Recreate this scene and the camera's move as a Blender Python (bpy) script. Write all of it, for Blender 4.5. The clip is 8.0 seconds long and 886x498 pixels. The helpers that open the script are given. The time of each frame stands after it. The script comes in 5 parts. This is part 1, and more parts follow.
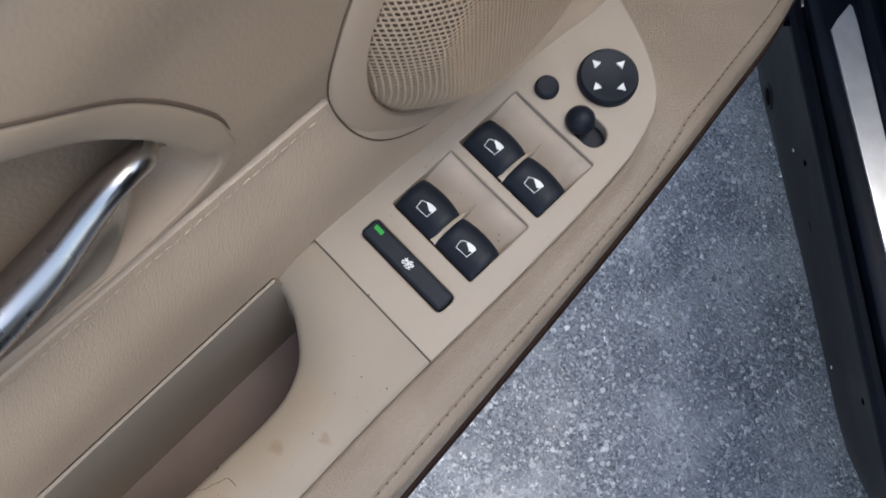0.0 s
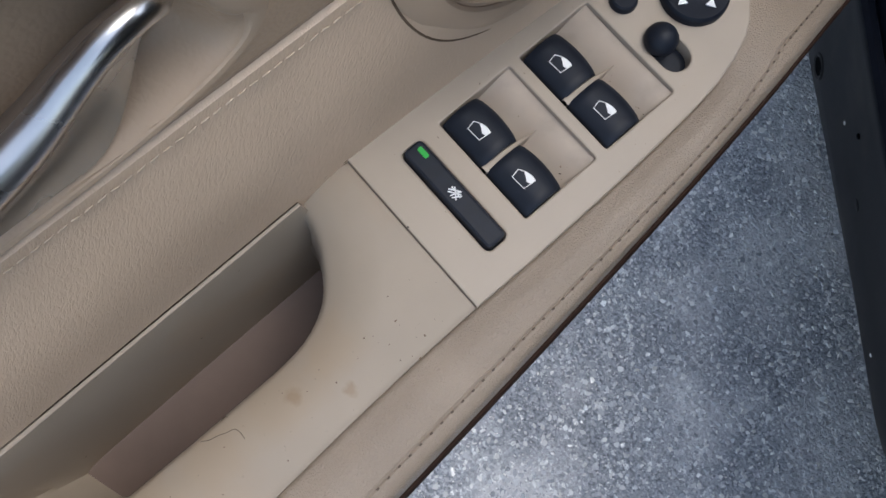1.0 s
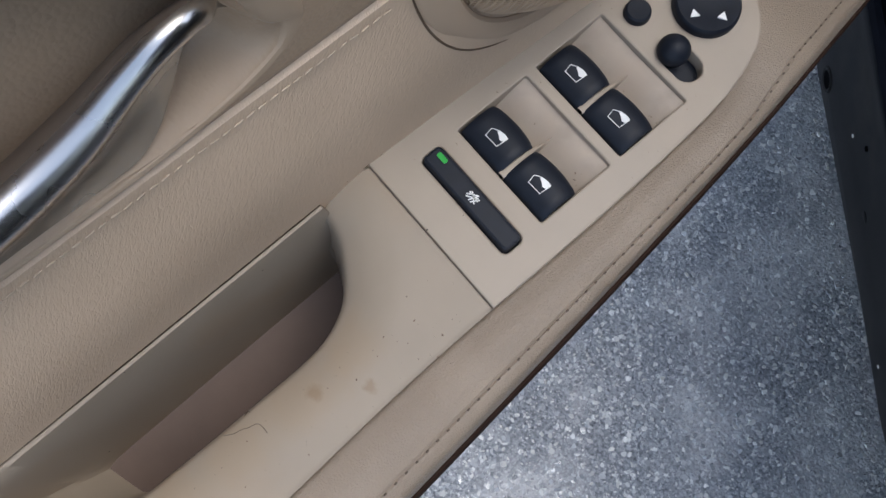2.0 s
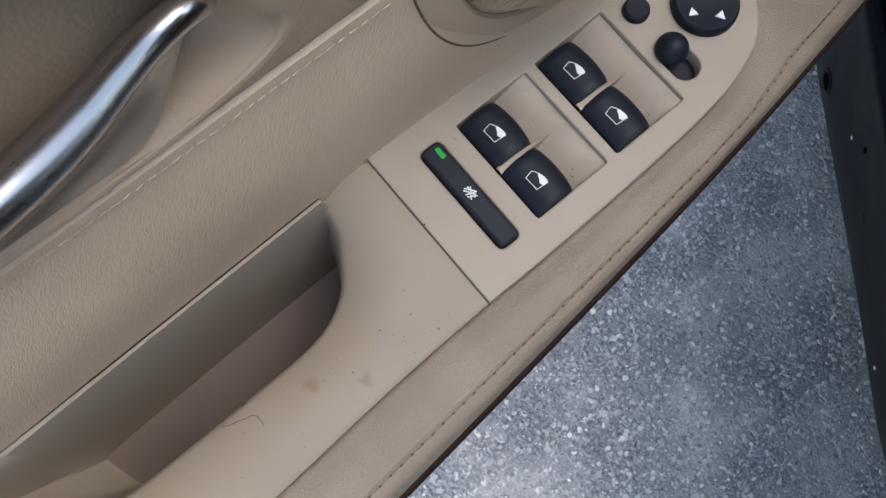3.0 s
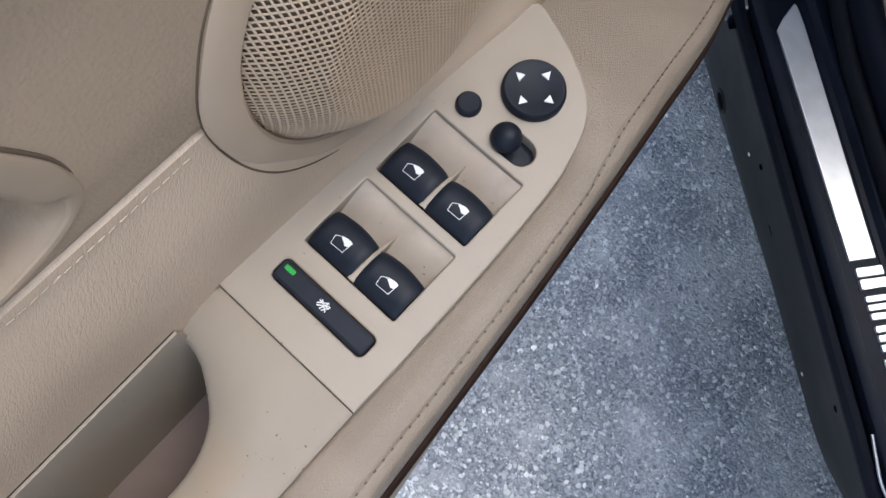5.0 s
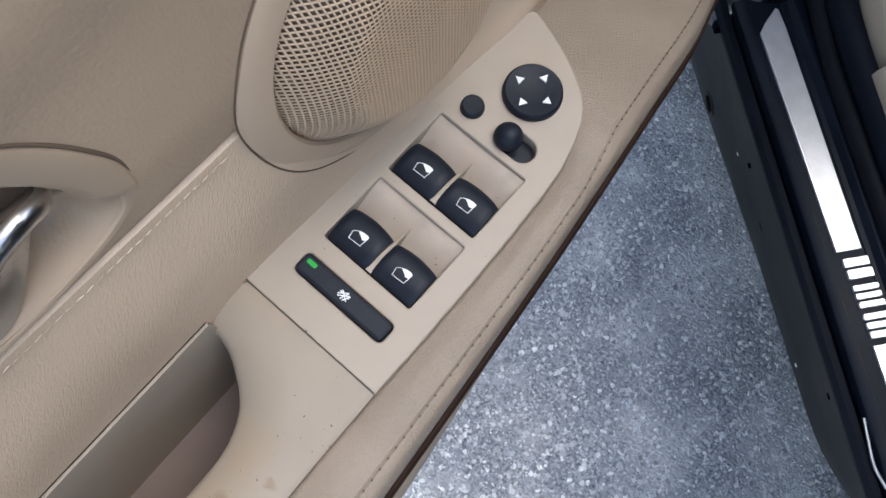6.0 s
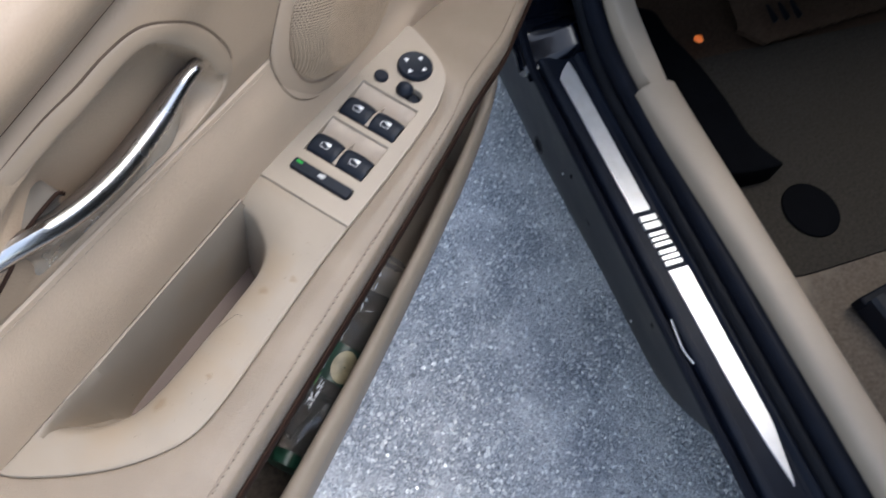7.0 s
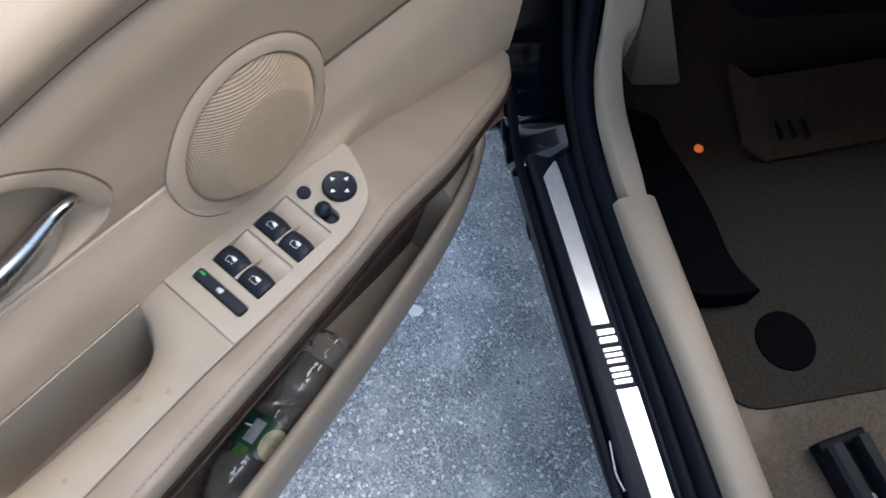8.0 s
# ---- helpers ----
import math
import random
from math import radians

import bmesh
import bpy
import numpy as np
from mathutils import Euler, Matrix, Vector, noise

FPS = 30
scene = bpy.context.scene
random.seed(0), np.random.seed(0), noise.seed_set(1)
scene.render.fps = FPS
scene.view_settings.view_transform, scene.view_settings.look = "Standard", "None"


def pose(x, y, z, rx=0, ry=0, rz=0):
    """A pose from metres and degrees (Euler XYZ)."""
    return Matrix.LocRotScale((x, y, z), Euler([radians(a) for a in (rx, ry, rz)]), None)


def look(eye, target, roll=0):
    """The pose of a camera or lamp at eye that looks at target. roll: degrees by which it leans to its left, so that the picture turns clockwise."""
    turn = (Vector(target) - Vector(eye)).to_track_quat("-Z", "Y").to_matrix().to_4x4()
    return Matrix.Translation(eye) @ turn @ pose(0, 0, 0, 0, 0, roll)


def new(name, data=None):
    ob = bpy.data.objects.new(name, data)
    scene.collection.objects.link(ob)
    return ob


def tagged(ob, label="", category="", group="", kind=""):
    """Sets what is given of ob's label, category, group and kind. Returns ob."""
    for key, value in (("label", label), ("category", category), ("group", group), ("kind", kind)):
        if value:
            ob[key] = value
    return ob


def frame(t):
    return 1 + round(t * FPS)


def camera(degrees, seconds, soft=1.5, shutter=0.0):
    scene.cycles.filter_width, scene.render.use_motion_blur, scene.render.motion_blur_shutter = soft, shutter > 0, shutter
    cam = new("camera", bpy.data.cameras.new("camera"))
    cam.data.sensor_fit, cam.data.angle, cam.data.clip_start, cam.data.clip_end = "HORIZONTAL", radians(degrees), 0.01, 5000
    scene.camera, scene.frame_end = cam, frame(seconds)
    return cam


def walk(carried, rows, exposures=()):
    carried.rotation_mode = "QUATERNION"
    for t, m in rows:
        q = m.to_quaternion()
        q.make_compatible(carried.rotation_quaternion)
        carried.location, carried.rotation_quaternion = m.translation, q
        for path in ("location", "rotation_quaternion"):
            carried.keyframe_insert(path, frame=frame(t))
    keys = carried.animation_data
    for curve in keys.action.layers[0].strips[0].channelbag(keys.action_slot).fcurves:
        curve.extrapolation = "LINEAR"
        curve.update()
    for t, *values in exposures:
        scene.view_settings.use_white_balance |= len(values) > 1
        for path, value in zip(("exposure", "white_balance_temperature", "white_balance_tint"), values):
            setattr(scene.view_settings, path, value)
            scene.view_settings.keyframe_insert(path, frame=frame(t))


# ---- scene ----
cam = camera(60.0, 8.0, soft=1.5, shutter=0.3)
PATH = [
    (0.0, 0.0285, -0.0535, 0.9255, 13.82, -1.69, 45.91),
    (0.5, 0.0237, -0.0576, 0.8925, 11.69, -1.99, 47.11),
    (1.0, 0.0238, -0.0679, 0.8819, 12.11, -2.01, 48.82),
    (1.5, 0.0242, -0.0724, 0.8858, 12.90, -1.64, 49.22),
    (3.0, 0.0263, -0.0743, 0.8898, 12.80, -1.82, 50.03),
    (3.5, 0.0295, -0.0561, 0.8891, 13.28, -2.74, 48.00),
    (4.0, 0.0243, -0.0321, 0.9036, 15.83, -2.65, 44.33),
    (4.5, 0.0314, -0.0302, 0.9017, 15.30, -2.81, 43.13),
    (6.0, 0.0387, -0.0449, 0.9200, 16.37, -2.58, 40.74),
    (6.5, 0.0647, -0.1010, 0.9851, 20.89, -5.56, 39.42),
    (7.0, 0.1257, -0.2309, 1.0475, 28.03, -8.53, 30.54),
    (7.5, 0.1634, -0.2181, 1.0828, 32.64, -8.27, 34.23),
    (8.0, 0.1742, -0.1268, 1.1040, 28.53, -8.10, 39.24),
]
walk(cam, [(t, pose(x, y, z, rx, ry, rz)) for t, x, y, z, rx, ry, rz in PATH], exposures=[(0.0, 1.30, 6450, 10), (0.5, 1.32, 6450, 10), (1.0, 1.22, 6450, 10), (1.5, 1.16, 6450, 10), (3.0, 1.20, 6450, 10), (3.5, 1.42, 6450, 10), (4.0, 1.42, 6450, 10), (4.5, 1.56, 6400, 10), (6.0, 1.60, 6400, 10), (7.0, 1.70, 6400, 10), (8.0, 1.72, 6200, 8)])

# ---------------------------------------------------------------- light
world = bpy.data.worlds.new("sky")
scene.world = world
world.use_nodes = True
wn = world.node_tree.nodes
sky = wn.new("ShaderNodeTexSky")
sky.sky_type = "NISHITA"
sky.sun_disc = False
sky.sun_elevation = radians(66)
sky.sun_rotation = radians(12)
sky.air_density = 1.2
sky.dust_density = 2.0
wn["Background"].inputs["Strength"].default_value = 0.15
haze = wn.new("ShaderNodeHueSaturation")  # thin overcast
haze.inputs["Saturation"].default_value = 0.76
world.node_tree.links.new(sky.outputs["Color"], haze.inputs["Color"])
world.node_tree.links.new(haze.outputs["Color"], wn["Background"].inputs["Color"])

sun_data = bpy.data.lights.new("sun", "SUN")
sun_data.energy = 0.55
sun_data.angle = radians(40)
sun_data.color = (0.95, 0.98, 1.0)
sun = new("sun", sun_data)
sun.matrix_world = look((0.55, 0.9, 3.4), (0, 0, 0))


# ---------------------------------------------------------------- materials
def mat(name, colour, rough=0.5, metal=0.0, vary=0.12, scale=40.0, fine=0.0, fine_scale=900.0, second=None, patch=0.0,
        patch_scale=8.0, spec=0.5, coat=0.0, voronoi=False, streak=0.0, relief=0.0008, specks=0.0, speck_colour=(0.05, 0.035, 0.02), blots=(), blot_colour=(0.2, 0.13, 0.07), worn=(), worn_colour=(0.32, 0.23, 0.145)):
    m = bpy.data.materials.new(name)
    m.use_nodes = True
    nt = m.node_tree
    n, l = nt.nodes, nt.links
    b = n["Principled BSDF"]
    b.inputs["Roughness"].default_value = rough
    b.inputs["Metallic"].default_value = metal
    b.inputs["Specular IOR Level"].default_value = spec
    b.inputs["Coat Weight"].default_value = coat
    b.inputs["Coat Roughness"].default_value = 0.05
    tc = n.new("ShaderNodeTexCoord")
    no = n.new("ShaderNodeTexNoise")
    no.inputs["Scale"].default_value = scale
    no.inputs["Detail"].default_value = 6
    l.new(tc.outputs["Object"], no.inputs["Vector"])
    ramp = n.new("ShaderNodeValToRGB")
    c = Vector(colour)
    ramp.color_ramp.elements[0].position = 0.3
    ramp.color_ramp.elements[1].position = 0.7
    ramp.color_ramp.elements[0].color = (*(c * (1 - vary)), 1)
    ramp.color_ramp.elements[1].color = (*(c * (1 + vary)), 1)
    l.new(no.outputs["Fac"], ramp.inputs["Fac"])
    out = ramp.outputs["Color"]
    if second:
        big = n.new("ShaderNodeTexNoise")
        big.inputs["Scale"].default_value = patch_scale
        big.inputs["Detail"].default_value = 5
        l.new(tc.outputs["Object"], big.inputs["Vector"])
        br = n.new("ShaderNodeValToRGB")
        br.color_ramp.elements[0].position = 0.5
        br.color_ramp.elements[1].position = 0.72
        br.color_ramp.elements[1].color = (patch, patch, patch, 1)
        l.new(big.outputs["Fac"], br.inputs["Fac"])
        mx = n.new("ShaderNodeMixRGB")
        mx.inputs["Color2"].default_value = (*second, 1)
        l.new(br.outputs["Color"], mx.inputs["Fac"])
        l.new(out, mx.inputs["Color1"])
        out = mx.outputs["Color"]
    if specks:
        sp = n.new("ShaderNodeTexVoronoi")
        sp.inputs["Scale"].default_value = 170
        l.new(tc.outputs["Object"], sp.inputs["Vector"])
        sn = n.new("ShaderNodeTexNoise")
        sn.inputs["Scale"].default_value = 60
        l.new(tc.outputs["Object"], sn.inputs["Vector"])
        sr = n.new("ShaderNodeMath")
        sr.operation = "MULTIPLY_ADD"
        l.new(sn.outputs["Fac"], sr.inputs[0])
        sr.inputs[1].default_value = 0.55
        sr.inputs[2].default_value = -0.34 + 0.1 * specks
        lt = n.new("ShaderNodeMath")
        lt.operation = "LESS_THAN"
        l.new(sp.outputs["Distance"], lt.inputs[0])
        l.new(sr.outputs[0], lt.inputs[1])
        m2 = n.new("ShaderNodeMixRGB")
        m2.inputs["Color2"].default_value = (*speck_colour, 1)
        l.new(lt.outputs[0], m2.inputs["Fac"])
        l.new(out, m2.inputs["Color1"])
        out = m2.outputs["Color"]
    for bx, by, bz, br, most, tone in [(*q, 0.28, worn_colour) for q in worn] + [(*q, 0.5, blot_colour) for q in blots]:
        di = n.new("ShaderNodeVectorMath")
        di.operation = "DISTANCE"
        di.inputs[1].default_value = (bx, by, bz)
        bw = n.new("ShaderNodeTexNoise")
        bw.inputs["Scale"].default_value = 0.8 / br
        bw.inputs["Detail"].default_value = 3
        l.new(tc.outputs["Object"], bw.inputs["Vector"])
        bm_ = n.new("ShaderNodeVectorMath")
        bm_.operation = "MULTIPLY_ADD"
        bm_.inputs[1].default_value = (br * 1.6, br * 1.6, 0)
        l.new(bw.outputs["Color"], bm_.inputs[0])
        off = n.new("ShaderNodeVectorMath")
        off.operation = "SUBTRACT"
        l.new(tc.outputs["Object"], off.inputs[0])
        off.inputs[1].default_value = (br * 0.8, br * 0.8, 0)
        l.new(off.outputs[0], bm_.inputs[2])
        l.new(bm_.outputs[0], di.inputs[0])
        fall = n.new("ShaderNodeMapRange")
        fall.inputs["From Min"].default_value = br * 1.2
        fall.inputs["From Max"].default_value = br * 0.5
        fall.inputs["To Max"].default_value = most
        l.new(di.outputs["Value"], fall.inputs["Value"])
        m3 = n.new("ShaderNodeMixRGB")
        m3.inputs["Color2"].default_value = (*tone, 1)
        l.new(fall.outputs["Result"], m3.inputs["Fac"])
        l.new(out, m3.inputs["Color1"])
        out = m3.outputs["Color"]
    l.new(out, b.inputs["Base Color"])
    rr = n.new("ShaderNodeMapRange")
    rr.inputs["To Min"].default_value = max(0.02, rough - 0.08)
    rr.inputs["To Max"].default_value = min(1, rough + 0.08)
    l.new(no.outputs["Fac"], rr.inputs["Value"])
    l.new(rr.outputs["Result"], b.inputs["Roughness"])
    if fine:
        if streak:
            mp = n.new("ShaderNodeMapping")
            mp.inputs["Rotation"].default_value = (radians(streak), 0, 0)
            mp.vector_type = "TEXTURE"
            mp.inputs["Scale"].default_value = (1.4, 3.6, 1.0)
            l.new(tc.outputs["Object"], mp.inputs["Vector"])
            f = n.new("ShaderNodeTexNoise")
            f.inputs["Detail"].default_value = 2.5
            f.inputs["Distortion"].default_value = 0.6
            l.new(mp.outputs["Vector"], f.inputs["Vector"])
            h = f.outputs["Fac"]
        elif voronoi:
            f = n.new("ShaderNodeTexVoronoi")
            f.feature = "SMOOTH_F1"
            f.inputs["Smoothness"].default_value = 0.25
            inv = n.new("ShaderNodeMath")
            inv.operation = "SUBTRACT"
            inv.inputs[0].default_value = 1.0
            l.new(f.outputs["Distance"], inv.inputs[1])
            h = inv.outputs[0]
            warp = n.new("ShaderNodeTexNoise")
            warp.inputs["Scale"].default_value = fine_scale * 0.5
            l.new(tc.outputs["Object"], warp.inputs["Vector"])
            wa = n.new("ShaderNodeVectorMath")
            wa.operation = "MULTIPLY_ADD"
            wa.inputs[1].default_value = (0.0012, 0.0012, 0.0012)
            l.new(warp.outputs["Color"], wa.inputs[0])
            l.new(tc.outputs["Object"], wa.inputs[2])
            l.new(wa.outputs[0], f.inputs["Vector"])
        else:
            f = n.new("ShaderNodeTexNoise")
            f.inputs["Detail"].default_value = 4
            h = f.outputs["Fac"]
            l.new(tc.outputs["Object"], f.inputs["Vector"])
        f.inputs["Scale"].default_value = fine_scale
        bp = n.new("ShaderNodeBump")
        bp.inputs["Strength"].default_value = fine
        bp.inputs["Distance"].default_value = relief
        l.new(h, bp.inputs["Height"])
        l.new(bp.outputs["Normal"], b.inputs["Normal"])
    return m


BEIGE = (0.535, 0.408, 0.292)
M_leather = mat("beige_leather", BEIGE, 0.5, vary=0.05, scale=25, fine=0.38, fine_scale=1350, streak=54, relief=0.0009,
                second=(0.44, 0.335, 0.238), patch=0.5, patch_scale=14)
M_cushion = mat("beige_armrest_leather", (0.262, 0.206, 0.152), 0.36, spec=0.4, vary=0.06, scale=30, fine=0.7, fine_scale=1500, voronoi=True,
                relief=0.00040, second=(0.29, 0.231, 0.173), patch=0.5, patch_scale=30)
M_upper = mat("beige_soft_panel", (0.398, 0.291, 0.197), 0.46, vary=0.05, scale=20, fine=0.5, fine_scale=700, voronoi=True, relief=0.00025)
M_plastic = mat("beige_plastic", (0.342, 0.283, 0.219), 0.45, spec=0.4, vary=0.04, scale=35, fine=0.12, fine_scale=2200, relief=0.0002, specks=0.32,
                second=(0.358, 0.284, 0.208), patch=0.4, patch_scale=20)
M_grip = mat("beige_grip_plastic", (0.305, 0.252, 0.194), 0.5, spec=0.3, vary=0.05, scale=35, fine=0.12, fine_scale=2000, relief=0.0002, specks=0.5,
             second=(0.31, 0.23, 0.153), patch=0.5, patch_scale=26,
             blots=((-0.005, -0.0935, 0.638, 0.0034), (0.0050, -0.0780, 0.639, 0.0026), (-0.010, -0.175, 0.636, 0.004), (0.002, -0.150, 0.639, 0.002)), worn=((-0.009, -0.074, 0.636, 0.011), (-0.0065, -0.098, 0.636, 0.013), (-0.005, -0.122, 0.636, 0.014), (-0.004, -0.148, 0.636, 0.014), (-0.010, -0.172, 0.636, 0.014), (-0.022, -0.196, 0.632, 0.014)))
M_pit = mat("dusty_greyed_plastic", (0.40, 0.332, 0.265), 0.6, spec=0.25, vary=0.12, scale=120, specks=0.35, second=(0.34, 0.265, 0.20), patch=0.6, patch_scale=60)
M_scratched = mat("white_scratches", (0.95, 0.94, 0.92), 0.3, spec=0.9, vary=0.02)
M_floor = mat("grey_pocket_floor", (0.50, 0.44, 0.40), 0.5, vary=0.12, scale=90, specks=0.4, second=(0.48, 0.39, 0.30), patch=0.5, patch_scale=30)
M_bezel = mat("beige_bezel", (0.375, 0.281, 0.195), 0.48, vary=0.04, scale=30, fine=0.1, fine_scale=2000, relief=0.0002)
M_pocket = mat("beige_pocket_plastic", (0.34, 0.272, 0.205), 0.5, spec=0.35, vary=0.05, scale=24, fine=0.12, fine_scale=1800, relief=0.0002)
# near-black brown that holds the shade deep in the map pocket
M_pocket_shade = mat("dark_pocket_shade", (0.085, 0.066, 0.050), 0.95, vary=0.3, scale=200, spec=0.05)
M_ring = mat("speaker_ring_plastic", (0.465, 0.348, 0.245), 0.45, vary=0.04, scale=35, fine=0.1, fine_scale=2000, relief=0.0002)
M_mesh = mat("speaker_mesh_plastic", (0.51, 0.372, 0.248), 0.5, vary=0.05, scale=60)
M_meshback = mat("speaker_dark_cloth", (0.15, 0.108, 0.075), 0.9, vary=0.2, scale=300)
M_thread = mat("beige_thread", (0.46, 0.365, 0.27), 0.7, vary=0.1, scale=300)
M_holes = mat("needle_holes", (0.10, 0.075, 0.053), 0.9)
M_crumb = mat("brown_crumbs", (0.12, 0.075, 0.05), 0.9, vary=0.6, scale=400)
M_switch = mat("black_switch_plastic", (0.008, 0.011, 0.018), 0.48, spec=0.22, vary=0.15, scale=200, fine=0.15, fine_scale=3500, relief=0.0001, specks=0.0)
M_black = mat("black_plastic", (0.005, 0.0058, 0.008), 0.60, spec=0.10, vary=0.2, scale=60, fine=0.15, fine_scale=1800, relief=0.0003)
M_scuff = mat("black_scuff_plastic", (0.005, 0.0072, 0.013), 0.45, spec=0.12, vary=0.25, scale=30, fine=0.2, fine_scale=1500, relief=0.0003,
              second=(0.03, 0.031, 0.034), patch=0.15, patch_scale=16)
M_rubber = mat("black_rubber", (0.004, 0.0055, 0.010), 0.55, spec=0.10, vary=0.2, scale=50)
M_paint = mat("black_car_paint", (0.002, 0.0030, 0.006), 0.12, vary=0.2, scale=20, coat=0.25, spec=0.3)
M_rocker = mat("dusty_dark_sill_paint", (0.012, 0.012, 0.0135), 0.55, spec=0.3, vary=0.4, scale=30, second=(0.046, 0.042, 0.037), patch=0.65, patch_scale=18,
               fine=0.2, fine_scale=500)
M_white = mat("white_print_and_glints", (0.80, 0.80, 0.78), 0.5, vary=0.05)
M_alu = mat("brushed_aluminium", (0.76, 0.755, 0.745), 0.34, 0.65, vary=0.05, scale=90, fine=0.2, fine_scale=400, relief=0.0001, second=(0.66, 0.63, 0.59), patch=0.5, patch_scale=55)
M_chrome = mat("satin_chrome", (0.57, 0.55, 0.53), 0.25, 1.0, vary=0.06, scale=25, fine=0.05, fine_scale=1500, relief=0.0002)
M_carpet = mat("taupe_carpet", (0.125, 0.100, 0.076), 0.95, vary=0.25, scale=220, fine=0.9, fine_scale=900, relief=0.003,
               second=(0.24, 0.193, 0.149), patch=0.8, patch_scale=11, spec=0.1)
M_mat = mat("grey_brown_floor_mat", (0.036, 0.0305, 0.024), 0.95, vary=0.25, scale=260, fine=0.9, fine_scale=1100, relief=0.002, spec=0.1)
M_trim = mat("beige_sill_trim", (0.31, 0.25, 0.188), 0.5, spec=0.35, vary=0.05, scale=18, fine=0.1, fine_scale=1500, relief=0.0003,
             second=(0.30, 0.235, 0.17), patch=0.4, patch_scale=10)
M_edging = mat("dark_brown_edging", (0.03, 0.016, 0.011), 0.7, spec=0.08, vary=0.2, scale=60)
M_skirt = mat("shaded_red_brown_panel", (0.060, 0.036, 0.028), 0.5, spec=0.25, vary=0.12, scale=40)
# beige darkened to hold the shade inside narrow grooves
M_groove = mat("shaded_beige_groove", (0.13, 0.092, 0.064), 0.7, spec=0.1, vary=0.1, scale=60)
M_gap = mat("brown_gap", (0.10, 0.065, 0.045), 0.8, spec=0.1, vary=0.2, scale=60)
M_flange = mat("dull_grey_flange", (0.44, 0.44, 0.42), 0.26, 0.85, vary=0.12, scale=60, blots=((-0.057, -0.066, 0.735, 0.0030), (-0.057, -0.060, 0.739, 0.0014)), blot_colour=(0.05, 0.085, 0.06))
M_back = mat("dark_taupe_handle_back", (0.105, 0.082, 0.066), 0.45, vary=0.08, scale=50)
M_cover = mat("dull_beige_metal", (0.27, 0.235, 0.195), 0.42, 0.5, vary=0.12, scale=60)
M_matte = mat("matt_black_plastic", (0.0022, 0.0024, 0.003), 0.7, spec=0.02, vary=0.2, scale=60)
M_rail = mat("black_steel", (0.007, 0.008, 0.011), 0.5, spec=0.18, vary=0.2, scale=60)
# carpet brown darkened by the shade deep in the footwell
M_toe = mat("shaded_footwell_carpet", (0.050, 0.031, 0.020), 0.95, vary=0.25, scale=220, fine=0.9, fine_scale=900, relief=0.003, spec=0.08)
M_grey = mat("beige_kick_panel", (0.15, 0.118, 0.090), 0.6, vary=0.1, scale=20)
M_green = mat("green_label", (0.010, 0.045, 0.026), 0.35, vary=0.3, scale=60)
M_cream = mat("cream_label_print", (0.34, 0.29, 0.17), 0.4, vary=0.3, scale=80)
M_chip = mat("pale_stone_chips", (0.42, 0.42, 0.42), 0.24, spec=0.9, vary=0.1, scale=60)
M_paper = mat("white_paper_scrap", (0.92, 0.92, 0.90), 0.45, vary=0.03)
M_scratch = mat("worn_edge_metal", (0.5, 0.5, 0.5), 0.4, 0.8)

# stones in different greys
nt = M_chip.node_tree
geo = nt.nodes.new("ShaderNodeNewGeometry")
rp = nt.nodes.new("ShaderNodeValToRGB")
rp.color_ramp.elements[0].color = (0.30, 0.31, 0.33, 1)
rp.color_ramp.elements[1].color = (0.95, 0.95, 0.94, 1)
e = rp.color_ramp.elements.new(0.55)
e.color = (0.58, 0.59, 0.61, 1)
e = rp.color_ramp.elements.new(0.88)
e.color = (0.80, 0.79, 0.76, 1)
nt.links.new(geo.outputs["Random Per Island"], rp.inputs["Fac"])
nt.links.new(rp.outputs["Color"], nt.nodes["Principled BSDF"].inputs["Base Color"])


